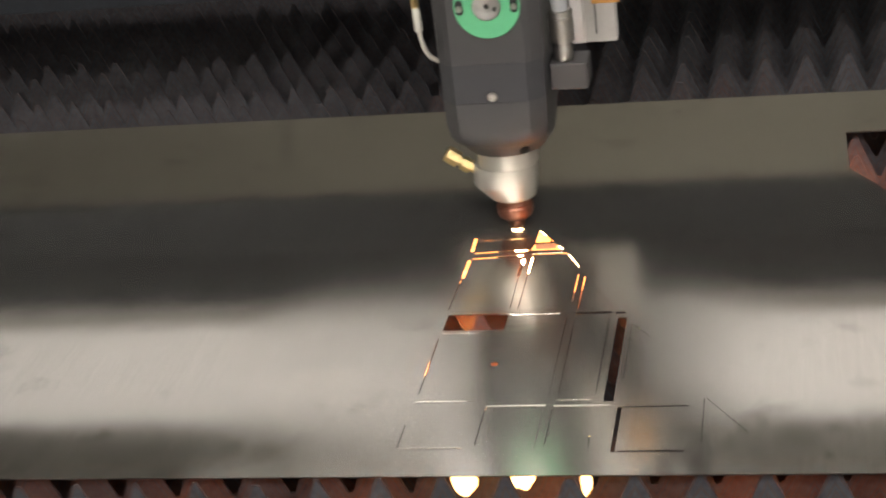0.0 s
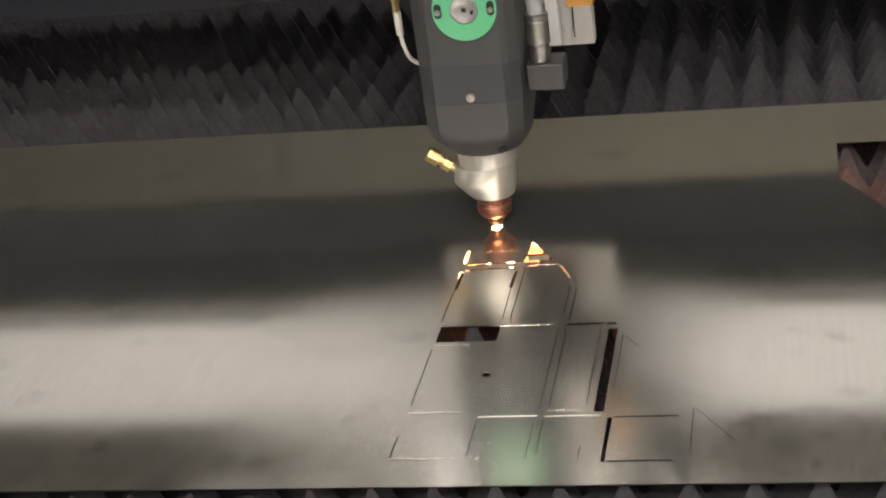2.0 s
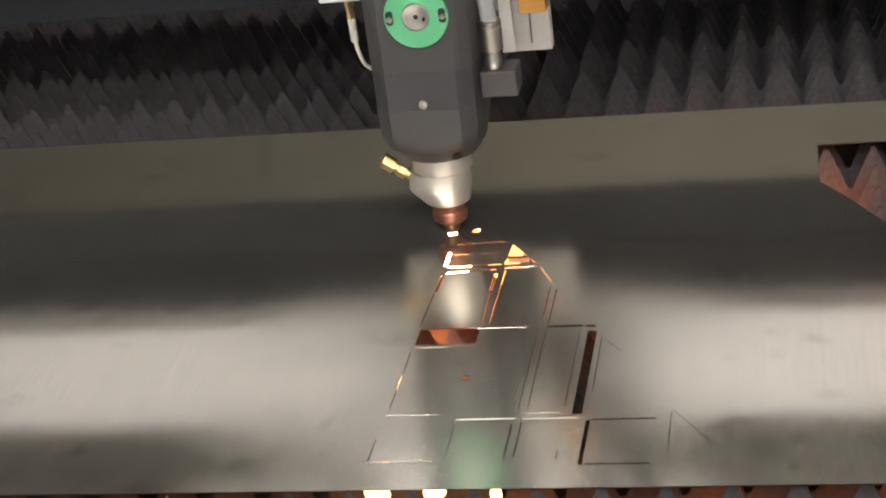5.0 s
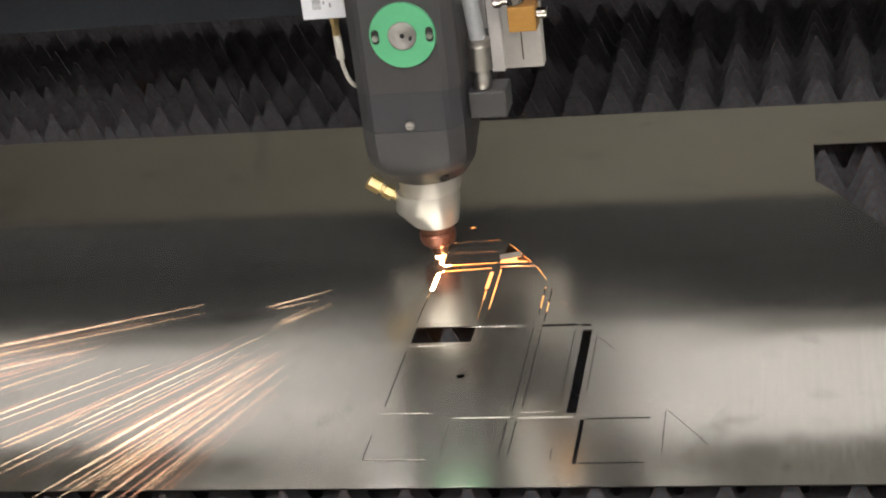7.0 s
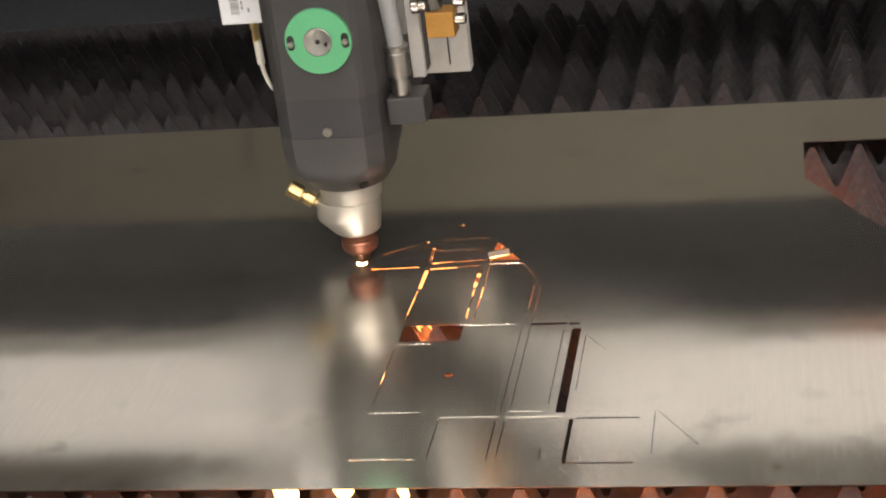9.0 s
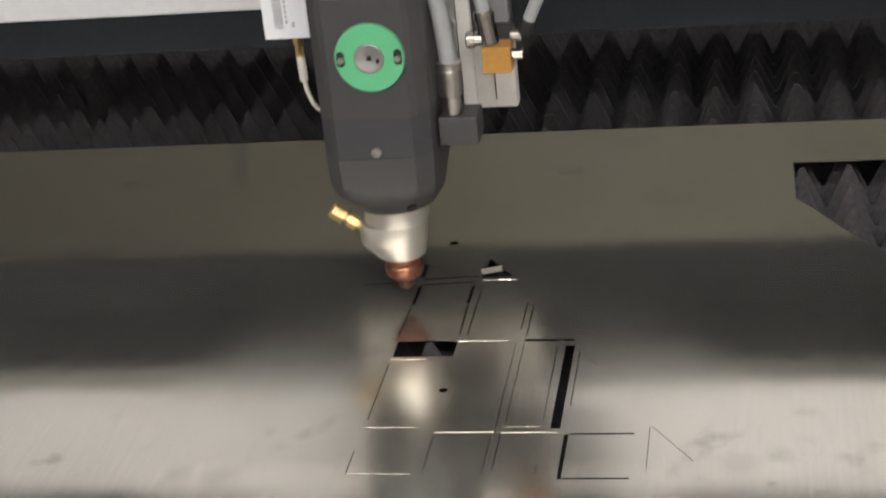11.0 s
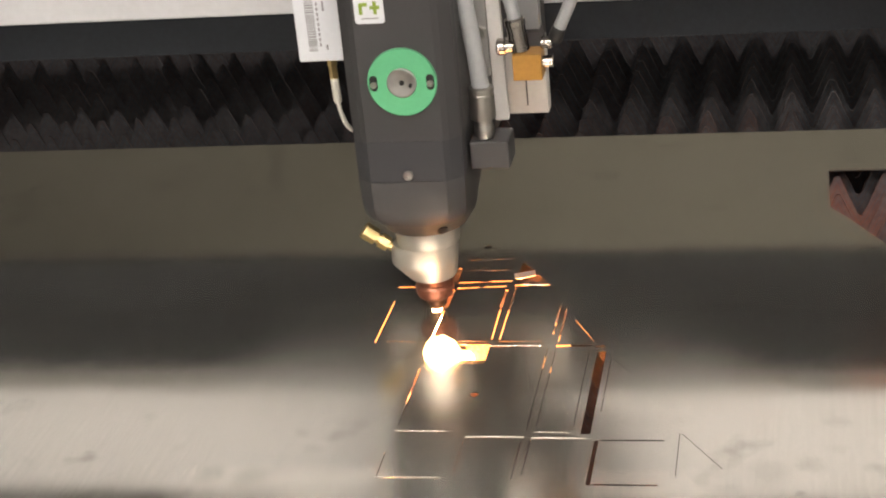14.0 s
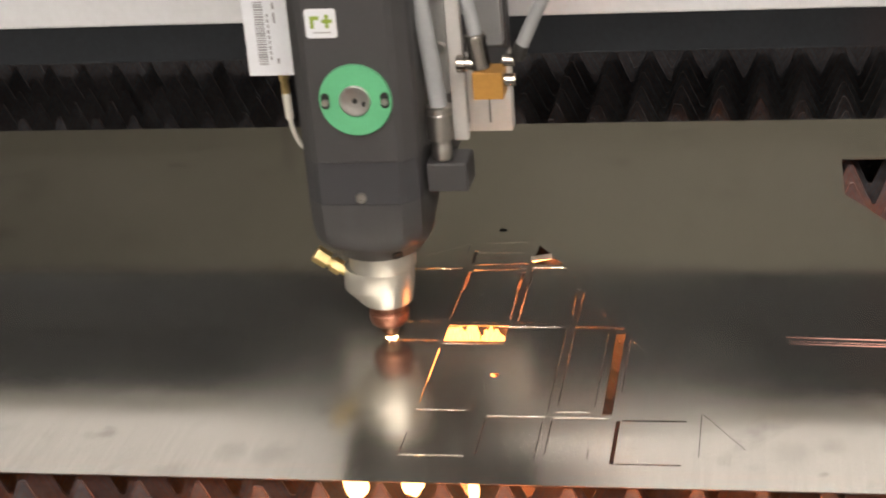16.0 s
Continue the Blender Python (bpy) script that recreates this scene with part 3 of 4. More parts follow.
def sheet():
    x0, x1, y0, y1, z0, z1 = -1.18, 0.86, -0.102, 0.635, -0.0007, 0.0
    bm = bmesh.new()
    verts, edges, holes = [], [], []
    for lp in [[Vector((x0, y0)) / mm, Vector((x1, y0)) / mm, Vector((x1, y1)) / mm, Vector((x0, y1)) / mm]] + cut_loops():
        k = len(verts)
        verts += [Vector((p.x * mm, p.y * mm)) for p in lp]
        edges += [(k + i, k + (i + 1) % len(lp)) for i in range(len(lp))]
        holes.append([(p.x * mm, p.y * mm) for p in lp])
    vs, _, tris, *_ = geometry.delaunay_2d_cdt(verts, edges, [], 0, 1e-6)

    def inside(x, y, loop):
        odd = False
        for (ax, ay), (bx, by) in zip(loop, loop[1:] + loop[:1]):
            if (ay > y) != (by > y) and x < ax + (y - ay) * (bx - ax) / (by - ay):
                odd = not odd
        return odd

    bv = [bm.verts.new((v.x, v.y, z1)) for v in vs]
    for t in tris:
        cx, cy = sum(vs[i].x for i in t) / 3, sum(vs[i].y for i in t) / 3
        if not any(inside(cx, cy, lp) for lp in holes[1:]):
            bm.faces.new([bv[i] for i in t])
    bmesh.ops.delete(bm, geom=[v for v in bm.verts if not v.link_faces], context="VERTS")
    top = list(bm.faces)
    got = bmesh.ops.extrude_face_region(bm, geom=top)
    for v in got["geom"]:
        if isinstance(v, bmesh.types.BMVert):
            v.co.z += z0
    ob = tagged(part("steel_sheet", bm, M_SHEET), "bare rolled steel sheet with laser-cut kerfs and openings on the slats", "metal sheet")
    # raised lips along some kerfs
    for ax, ay, bx, by in ((-95, -5.2, -50, -5.2), (-44, -6.2, -2, -6.2), (-152, 3.2, -112, 3.2), (-108, 144.6, -56, 144.6), (-93, 262.6, -64, 262.6), (-104, -63.8, -153, -63.8), (-43, 2.4, -17, 2.4), (-150, 113.2, -120, 113.2)):
        r = 0.00035 if -8 < ay < -4 else 0.00016
        lip = lathe([(0.6 * r, 0), (r, 0.01), (r, abs(bx - ax) * mm - 0.01), (0.8 * r, abs(bx - ax) * mm)], (min(ax, bx) * mm, ay * mm, 0.8 * r), (max(ax, bx) * mm, by * mm, 0.8 * r), 6)
        part("burr", lip, M_STEEL if -8 < ay < -4 else M_SHEET, ob, "bright burr along a kerf", True)
    # slivers of metal that leave their kerfs as the nozzle passes
    for v in SLIVERS:
        a, b, c, d = slit(*v[:4], v[4] * 0.985)
        mid = Vector(((v[0] + v[2]) / 2, (v[1] + v[3]) / 2))
        sl = loft([[((p.x - mid.x) * mm, (p.y - mid.y) * mm, z) for p in (a, b, c, d)] for z in (z0, z1)])
        so = tagged(part("kerf_sliver", sl, M_SHEET), "thin sliver of sheet steel that falls from a fresh kerf", "offcut", "slivers cut from the sheet")
        so.matrix_basis = pose(mid.x * mm, mid.y * mm, 0)
        FALLING.append((so, mid * mm, v[5]))
    # strip that has tipped up in the triangular opening
    bm = box(-0.0095, 0.0095, -0.0028, 0.0028, -0.0005, 0.0005)
    flap = tagged(part("cut_strip", bm, M_STEEL), "bright narrow offcut strip tipped up in the triangular opening", "offcut")
    return flap


# ---------------------------------------------------------------- gantry


def gantry():
    g = empty("gantry", "white powder-coated gantry beam with dark covers below it", "gantry")
    beam = soft_edges(part("beam", box(-1.75, 1.75, 0.226, 0.40, 0.2067, 0.338), M_BEAM, g, "white powder-coated steel beam"), 0.003, 3)
    part("bottom_cover", box(-1.75, 1.75, 0.272, 0.397, 0.192, 0.2066), M_COVER, g, "black cover under the beam")
    soft_edges(part("rear_skirt", box(-1.75, 1.75, 0.378, 0.39, 0.122, 0.1919), M_SKIRT, g, "dark grey skirt plate"), 0.002)
    for sx in (-1, 1):
        part("end_plate", box(min(sx * 1.556, sx * 1.745), max(sx * 1.556, sx * 1.745), 0.23, 0.376, -0.0498, 0.1918), M_DARK, g, "dark end plate on the side rail")
    return g


# ---------------------------------------------------------------- cutting head


def body_section(z, half, front, back, round_, n=64, cx=0.0):
    """A rounded or chamfered outline: round_ 0 is a chamfered box, 1 a circle of radius half."""
    ch = 0.013
    out = []
    for i in range(n):
        a = 2 * math.pi * (i + 0.5) / n
        c, s = math.cos(a), math.sin(a)
        f = -front if s < 0 else back
        # distance to the box and to its chamfer
        d = min(half / max(abs(c), 1e-6), f / max(abs(s), 1e-6), (half + f - ch) / (abs(c) + abs(s)))
        d = d * (1 - round_) + half * round_
        out.append((cx + c * d, s * d, z))
    return out


def cutting_head():
    h = empty("laser_cutting_head", "dark grey laser cutting head with green cover and copper nozzle", "cutting head")
    fr, bk = -0.053, 0.060
    up = part("upper_body", loft([body_section(z, w, fr, bk, 0) for z, w in ((0.1772, 0.0465), (0.25, 0.047), (0.47, 0.047))]), M_BODY, h, "dark grey upper housing")
    soft_edges(up, 0.0004)
    md = part("middle_band", loft([body_section(z, w - 0.0006, fr + 0.0004, bk, 0, cx=-0.0006) for z, w in ((0.1421, 0.0462), (0.1771, 0.0463))]), M_BAND, h, "slightly darker housing band")
    part("lower_housing", loft([body_section(z, w - 0.0008, f, b, r, cx=-0.0008) for z, w, f, b, r in ((0.0845, 0.0350, -0.045, 0.045, 1.0), (0.0852, 0.0362, -0.045, 0.045, 1.0), (0.0955, 0.0436, -0.048, 0.048, 0.92), (0.0975, 0.0447, -0.0495, 0.050, 0.72), (0.1010, 0.0454, -0.0515, 0.053, 0.45), (0.1080, 0.0459, -0.0527, 0.057, 0.2), (0.1180, 0.0460, fr, bk, 0.06), (0.1420, 0.0462, fr, bk, 0.0))]), M_BODY, h, "tapered lower housing", True)
    part("port", lathe([(0.0046, 0), (0.0046, 0.0012), (0.0036, 0.0013), (0.0030, 0.0004)], (0.0198, -0.0343, 0.0905), (0.0448, -0.0776, 0.0565), 20), M_BLACK, h, "small dark round port")
    # green round cover with its boss and screws
    gx, gz = 0.0038, 0.2292
    gc = part("round_cover", lathe([(0.0283, 0), (0.0283, 0.0028), (0.0278, 0.0034), (0.0128, 0.0034), (0.0128, 0.0030)], (gx, fr, gz), (gx, fr - 1, gz), 64), M_GREEN, h, "green painted round cover")
    part("boss", lathe([(0.0121, 0), (0.0121, 0.0046), (0.0115, 0.0051), (0.0096, 0.0049), (0.0060, 0.0042), (0.0001, 0.0036)], (gx, fr - 0.0002, gz), (gx, fr - 1, gz), 48), M_BOSS, gc, "turned steel boss")
    # black discs give the shade inside the boss's holes
    for dx, dz in ((0.0, 0.0), (0.0075, -0.0025)):
        part("pin_hole", lathe([(0.0022, 0), (0.0022, 0.0006)], (gx + dx, fr - 0.0036 - 0.0007 * (dx > 0), gz + dz), (gx + dx, fr - 1, gz + dz), 16), M_BLACK, gc, "black disc for the shaded hole in the boss")
    # each slot is a black plate, its inner shade put in as colour
    for sx in (-1, 1):
        sl = bmesh.new()
        pts = [(0.0033 * math.cos(a), 0.0033 * math.sin(a) + (0.0032 if math.sin(a) > 0 else -0.0032)) for a in [2 * math.pi * i / 24 for i in range(24)]]
        loft([[(gx + sx * 0.0232 + x, fr - 0.0030, gz + z) for x, z in pts], [(gx + sx * 0.0232 + x, fr - 0.0037, gz + z) for x, z in pts]], sl)
        part("slot", sl, M_BLACK, gc, "black plate for the shaded adjusting slot")
        part("screw", lathe([(0.0026, 0), (0.0026, 0.0018), (0.0021, 0.0024), (0.0011, 0.0024), (0.0010, 0.0014)], (gx + sx * 0.0232, fr - 0.0036, gz - 0.001), (gx + sx * 0.0232, fr - 1, gz - 0.001), 20), M_CHROME, gc, "small socket screw")
    # sticker with plain coloured shapes
    st = part("sticker", rounded_plate(-0.0293, -0.0051, 0.2783, 0.3010, 0.0026, fr - 0.0006, fr + 0.0002), M_WHITE, h, "white sticker with a green sign")
    for nm, b in (("sign_bar", (-0.0253, -0.0225, 0.2860, 0.2955)), ("sign_bar", (-0.0224, -0.0183, 0.2925, 0.2955)), ("sign_bar", (-0.0163, -0.0083, 0.2900, 0.2928)), ("sign_bar", (-0.0137, -0.0109, 0.2860, 0.2965))):
        part(nm, box(b[0], b[1], fr - 0.0009, fr - 0.0006, b[2], b[3]), M_LOGO, st, "olive green printed shape")
    part("print_line", box(-0.0238, -0.0098, fr - 0.0009, fr - 0.0006, 0.2822, 0.2830), M_PRINT, st)
    part("front_screw", lathe([(0.0042, 0), (0.0042, 0.0016), (0.0036, 0.0024), (0.0018, 0.0024), (0.0016, 0.0012)], (0, fr, 0.148), (0, fr - 1, 0.148), 24), M_CHROME, h, "silver socket screw")
    # amplifier box with its printed label
    am = soft_edges(part("amplifier_box", box(-0.0800, -0.0430, -0.0565, -0.030, 0.246, 0.372), M_WHITE, h, "white sensor amplifier box"), 0.0015, 3)
    am.matrix_basis = Matrix.Translation((-0.0167, 0.0765, -0.0355)) @ Matrix.Diagonal((1.057, 1, 1.057, 1))
    rng = random.Random(2)
    z = 0.255
    while z < 0.304:
        t = rng.choice((0.0006, 0.0009, 0.0013))
        part("code_bar", box(-0.0705, -0.0632, -0.0568, -0.0565, z, z + t), M_PRINT, am)
        z += t + rng.choice((0.0006, 0.0009))
    for zz, ln in ((0.256, 0.004), (0.288, 0.008), (0.299, 0.005)):
        part("print_line", box(-0.0560, -0.0545, -0.0568, -0.0565, zz, zz + ln), M_PRINT, am)
    for k in range(9):
        part("print_line", box(-0.0612, -0.0598, -0.0568, -0.0565, 0.259 + k * 0.0042, 0.2616 + k * 0.0042), M_PRINT, am)
    part("cable_gland", lathe([(0.0042, 0), (0.0042, 0.010), (0.0034, 0.011), (0.0036, 0.021)], (-0.0585, -0.036, 0.2465), (-0.0582, -0.036, 0.2), 6), M_BRASS, am, "brass cable gland")
    part("cable_sleeve", lathe([(0.0036, 0), (0.0036, 0.02), (0.0028, 0.0215)], (-0.0582, -0.036, 0.2255), (-0.0570, -0.036, 0.18), 16), M_WHITEH, am, "white sleeve", True)
    part("sensor_cable", tube([(-0.0574, -0.036, 0.206), (-0.0565, -0.035, 0.195), (-0.0525, -0.030, 0.180), (-0.0440, -0.019, 0.170), (-0.0330, -0.018, 0.164)], 0.0019), M_WHITEH, am, "thin white cable", True)
    # sensor ring, nozzle holder, copper nozzle
    part("clamp_ring", lathe([(0.0262, 0), (0.0275, 0.0012), (0.0282, 0.0150), (0.0270, 0.0185)], (-0.001, 0, 0.0665), (0, 0, 1), 64), M_STEEL, h, "bright turned clamp ring", True)
    ns = []
    for z, r, lug in ((0.0330, 0.0150, 0.0), (0.0334, 0.0190, 0.0), (0.0344, 0.0206, 0.0004), (0.0365, 0.0213, 0.0018), (0.0480, 0.0232, 0.0105), (0.0500, 0.0236, 0.0110), (0.0640, 0.0246, 0.0090), (0.0664, 0.0240, 0.0080)):
        ring = []
        for i in range(64):
            a = 2 * math.pi * i / 64
            q = max(0.0, math.cos(a - math.pi * 1.06)) ** 2.2
            ring.append(((r + lug * q) * math.cos(a), (r + lug * q) * math.sin(a), z))
        ns.append(ring)
    part("sensor_body", loft(ns), M_STEEL, h, "bright sensor body", True)
    part("nozzle_holder", lathe([(0.0090, 0), (0.0128, 0.0008), (0.0152, 0.0028), (0.0166, 0.0062), (0.0168, 0.0122), (0.0158, 0.0136), (0.0160, 0.0146), (0.0150, 0.0150), (0.0145, 0.0215)], (0, 0, 0.0120), (0, 0, 1), 40), M_COPPER, h, "heat-stained copper nozzle nut", True)
    part("nozzle_tip", lathe([(0.0016, 0.0042), (0.0016, 0), (0.0048, 0), (0.0068, 0.0040), (0.0080, 0.0060), (0.0080, 0.0112)], (0, 0, 0.0012), (0, 0, 1), 32), M_TIP, h, "soot-darkened copper nozzle tip", True)
    a, b = Vector((-0.0310, -0.004, 0.0605)), Vector((-0.0575, -0.006, 0.0805))
    fit_ob = part("gas_fitting", lathe([(0.0038, 0), (0.0038, 0.006), (0.0066, 0.0062), (0.0066, 0.0150), (0.0048, 0.0152), (0.0048, 0.0185), (0.0075, 0.0187), (0.0075, 0.0310), (0.0060, 0.0320)], a, b, 6), M_BRASS, h, "brass hose fitting")
    soft_edges(fit_ob, 0.0005)
    # side block with its fitting and hose
    soft_edges(part("side_block", box(0.0468, 0.0795, -0.022, 0.012, 0.1395, 0.1635), M_BODY, h, "dark grey side block"), 0.0015)
    part("hose_fitting", lathe([(0.0060, 0), (0.0080, 0.002), (0.0084, 0.006), (0.0080, 0.011), (0.0072, 0.0135), (0.0072, 0.0165), (0.0104, 0.018), (0.0104, 0.0385), (0.0094, 0.0397), (0.0104, 0.041), (0.0104, 0.0445), (0.0090, 0.0455)], (0.0590, -0.012, 0.1636), (0.0595, -0.012, 0.30), 24), M_CHROME, h, "nickel push-in fitting", True)
    part("hose", tube([(0.0592, -0.012, 0.206), (0.0565, -0.012, 0.24), (0.0500, -0.010, 0.295), (0.0440, 0.0, 0.36), (0.040, 0.03, 0.44)], 0.0074), M_GREYH, h, "grey pneumatic hose", True)
    part("back_block", box(-0.052, 0.0475, 0.0602, 0.1775, 0.125, 0.3398), M_BODY, h, "dark block behind the housing")
    return h


def carriage():
    """The carriage on the beam, with the slide rail, the gas valve and its hoses; the head slides up and down on it."""
    h = empty("head_carriage", "carriage of the cutting head with pale plate, gas valve and hoses", "carriage")
    soft_edges(part("slide_rail", box(0.0620, 0.0735, 0.026, 0.034, 0.165, 0.46), M_CARR, h, "bright painted rail"), 0.0006)
    soft_edges(part("rail_cover", box(0.0478, 0.0612, 0.026, 0.040, 0.205, 0.46), M_ALU, h, "grey aluminium cover strip"), 0.0006)
    for zz in (0.243, 0.287):
        part("rail_screw", lathe([(0.0055, 0), (0.0055, 0.003), (0.0046, 0.004), (0.0028, 0.004), (0.0026, 0.002)], (0.0555, 0.0262, zz), (0.0555, -1, zz), 20), M_CHROME, h, "socket screw")
    soft_edges(part("carriage_plate", box(-0.093, 0.086, 0.178, 0.196, 0.1155, 0.190), M_CARR, h, "pale carriage plate"), 0.001)
    # shade of the slot, put on as a thin black plate
    part("slot", box(0.0660, 0.0672, 0.1772, 0.1779, 0.124, 0.160), M_BLACK, h, "black plate for a narrow shaded slot")
    part("carriage_housing", box(-0.052, 0.086, 0.178, 0.196, 0.1902, 0.46), M_BODY, h, "dark carriage housing")
    # out-of-view block, added to darken the reflection in the sheet
    soft_edges(part("reflected_block", box(-0.052, 0.150, 0.085, 0.1962, 0.340, 0.46), M_BODY, h, "unseen dark block over the valve, added for its reflection"), 0.002)
    part("slide_block", box(-0.060, 0.055, 0.1962, 0.2255, 0.212, 0.330), M_ALU, h, "aluminium slide block on the beam")
    soft_edges(part("back_plate", box(0.0745, 0.1005, 0.060, 0.075, 0.2335, 0.272), M_PLATE, h, "grey back plate"), 0.0008)
    soft_edges(part("upper_plate", box(0.0760, 0.0998, 0.066, 0.079, 0.2722, 0.3398), M_PLATE, h, "grey upper plate"), 0.0008)
    part("plate_arm", box(0.0478, 0.0744, 0.0602, 0.075, 0.26, 0.3398), M_ALU, h)
    # gas valve with elbow, nuts and hoses
    vb = soft_edges(part("valve_block", box(0.0805, 0.1045, -0.004, 0.020, 0.2145, 0.2365), M_VALVE, h, "yellow chromated valve block"), 0.0008)
    vb.location = (0.0048, 0, -0.0050)
    part("valve_stem", box(0.084, 0.100, 0.0202, 0.0598, 0.225, 0.2365), M_BODY, vb, "dark valve stem")
    part("elbow", lathe([(0.0070, 0), (0.0080, 0.001), (0.0080, 0.022), (0.0086, 0.0225), (0.0086, 0.027), (0.0076, 0.0285), (0.0060, 0.0286), (0.0058, 0.022)], (0.0868, 0.006, 0.2370), (0.0790, 0.006, 0.30), 24), M_POLISH, vb, "nickel elbow fitting", True)
    part("nut", lathe([(0.0062, 0), (0.0072, 0.001), (0.0072, 0.0065), (0.0052, 0.007), (0.0052, 0.013)], (0.0680, 0.004, 0.2420), (0.09, 0.004, 0.2420), 20), M_POLISH, vb, "nickel hexagon nut")
    for zz in (0.2442, 0.2282):
        part("nut", lathe([(0.0046, 0), (0.0050, 0.0005), (0.0050, 0.0085), (0.0040, 0.0095)], (0.1046, 0.004, zz), (0.2, 0.004, zz), 20), M_POLISH, vb, "small nickel nut")
    part("clear_hose", tube([(0.0892, 0.006, 0.254), (0.0860, 0.008, 0.272), (0.0800, 0.012, 0.30), (0.075, 0.02, 0.35), (0.072, 0.04, 0.44)], 0.0056), M_GREYH, h, "translucent grey hose", True)
    part("side_hose", tube([(0.1215, 0.004, 0.243), (0.1255, 0.002, 0.252), (0.1370, 0.002, 0.276), (0.1480, 0.004, 0.298), (0.164, 0.02, 0.34), (0.17, 0.06, 0.42)], 0.0052), M_GREYH, h, "grey side hose", True)
    part("hose_collar", lathe([(0.0056, 0), (0.0060, 0.001), (0.0060, 0.012), (0.0054, 0.013)], (0.1205, 0.004, 0.2410), (0.1265, 0.002, 0.2550), 16), M_BLACK, h, "black hose collar", True)
    return h


# ---------------------------------------------------------------- fire and sparks


def cutting_spark():
    e = empty("cutting_spark", "white-hot glowing spot under the copper nozzle", "spark")
    bead = bmesh.new()
    bmesh.ops.create_icosphere(bead, subdivisions=2, radius=0.0046, matrix=Matrix.Translation((0, 0, 0.0016)))
    part("bead", bead, M_SPOT, e, "white-hot bead", True)
    part("jet", lathe([(0.0016, 0), (0.0030, 0.012), (0.0045, 0.035), (0.0006, 0.05)], (0, 0, -0.0016), (0, 0, -1), 12), M_FIRE, e, "orange jet of molten metal", True)
    ball = bmesh.new()
    bmesh.ops.create_icosphere(ball, subdivisions=2, radius=0.0130, matrix=Matrix.Translation((0, 0, -0.0300)) @ Matrix.Diagonal((1.1, 0.9, 1.8, 1.0)))
    part("fireball", ball, M_BEAD, e, "white-hot burst under the sheet", True)
    # flames thrown sideways between the slats
    rng = random.Random(9)
    for k in range(170):
        a = rng.uniform(0, 6.28)
        far = rng.uniform(0.3, 1.0)
        foot = Vector((0.135 * far * math.cos(a), 0.060 * far * math.sin(a), -0.018 - 0.035 * rng.random()))
        if abs(foot.x) < 0.035 and foot.y < 0.01:
            foot.x += 0.05 if foot.x > 0 else -0.05
        top = Vector((foot.x * (far - 0.28), foot.y * 0.5, -0.012))
        ln = (foot - top).length
        w = rng.uniform(0.003, 0.0060)
        part("flame", lathe([(0.3 * w, 0), (w, 0.4 * ln), (0.8 * w, 0.75 * ln), (0.1 * w, ln)], top, foot, 7), M_FLAME, e, smooth=True)
    return e


def melt_stream():
    e = empty("molten_stream", "orange stream of molten metal falling into the slag tray", "molten metal")
    rng = random.Random(5)
    for k in range(12):
        a, r = rng.uniform(0, 6.28), rng.uniform(0.0, 0.06)
        foot = Vector((r * math.cos(a), r * math.sin(a), -0.262))
        part("streak", lathe([(0.0008, 0), (0.0022, 0.04), (0.0030, 0.12), (0.0018, 0.205)], (0.15 * foot.x, 0.15 * foot.y, -0.055), foot, 8), M_STREAM, e, smooth=True)
    pool = bmesh.new()
    n = 28
    rim = [(0.034 + rng.uniform(-0.008, 0.012)) for _ in range(n)]
    loft([[(s * rim[i] * math.cos(2 * math.pi * i / n), s * rim[i] * math.sin(2 * math.pi * i / n), -0.2695 + z) for i in range(n)] for s, z in ((1, 0), (0.85, 0.012), (0.5, 0.024), (0.2, 0.030))], pool)
    part("splash", pool, M_FIRE, e, "glowing splash of slag", True)
    for k in range(18):
        w = rng.uniform(0.008, 0.016)
        x, y = rng.uniform(-0.04, 0.04), rng.uniform(-0.03, 0.05)
        blob = lathe([(w, 0), (0.8 * w, 0.003), (0.3 * w, 0.006)], (x, y, -0.2695), (x, y, 1), 10)
        part("slag_splash", blob, M_SLAGGLOW, e, smooth=True)
    return e


def slag_flash():
    """White-hot slag thrown forward between the slats under the near edge of the sheet."""
    e = empty("slag_flash", "white-hot slag thrown forward between the support slats", "molten metal")
    for x, y, z, rx, rz in ((0.012, -0.076, -0.020, 0.0085, 0.012), (0.055, -0.076, -0.018, 0.0080, 0.009), (0.100, -0.076, -0.021, 0.0036, 0.011)):
        drop = bmesh.new()
        bmesh.ops.create_icosphere(drop, subdivisions=3, radius=1.0)
        for v in drop.verts:
            k = 1 + 0.25 * noise.noise(v.co * 1.8 + Vector((x, y, z)) * 90)
            v.co = Vector((v.co.x * rx * k + x, v.co.y * 0.008 * k + y, v.co.z * rz * k + z))
        part("glow_lump", drop, M_LUMP, e, "white-hot lump of slag", True)
    return e


def channel_glow(lumps):
    """Unseen glowing lumps, added low between the slats to light their faces."""
    e = empty("channel_glow", "unseen glow added between the support slats to light them", "molten metal")
    for x, y, r in lumps:
        lump = bmesh.new()
        bmesh.ops.create_icosphere(lump, subdivisions=2, radius=r)
        for v in lump.verts:
            v.co *= 1 + 0.3 * noise.noise(v.co * 150 + Vector((x, y, 0)) * 70)
            v.co += Vector((x, y, -0.045 if 0.1 < y < 0.13 else -0.085))
        part("glow_lump", lump, M_ORANGEFILL if r > 0.0138 else M_REDFILL, e, "unseen glowing lump added as fill light", True)
    return e


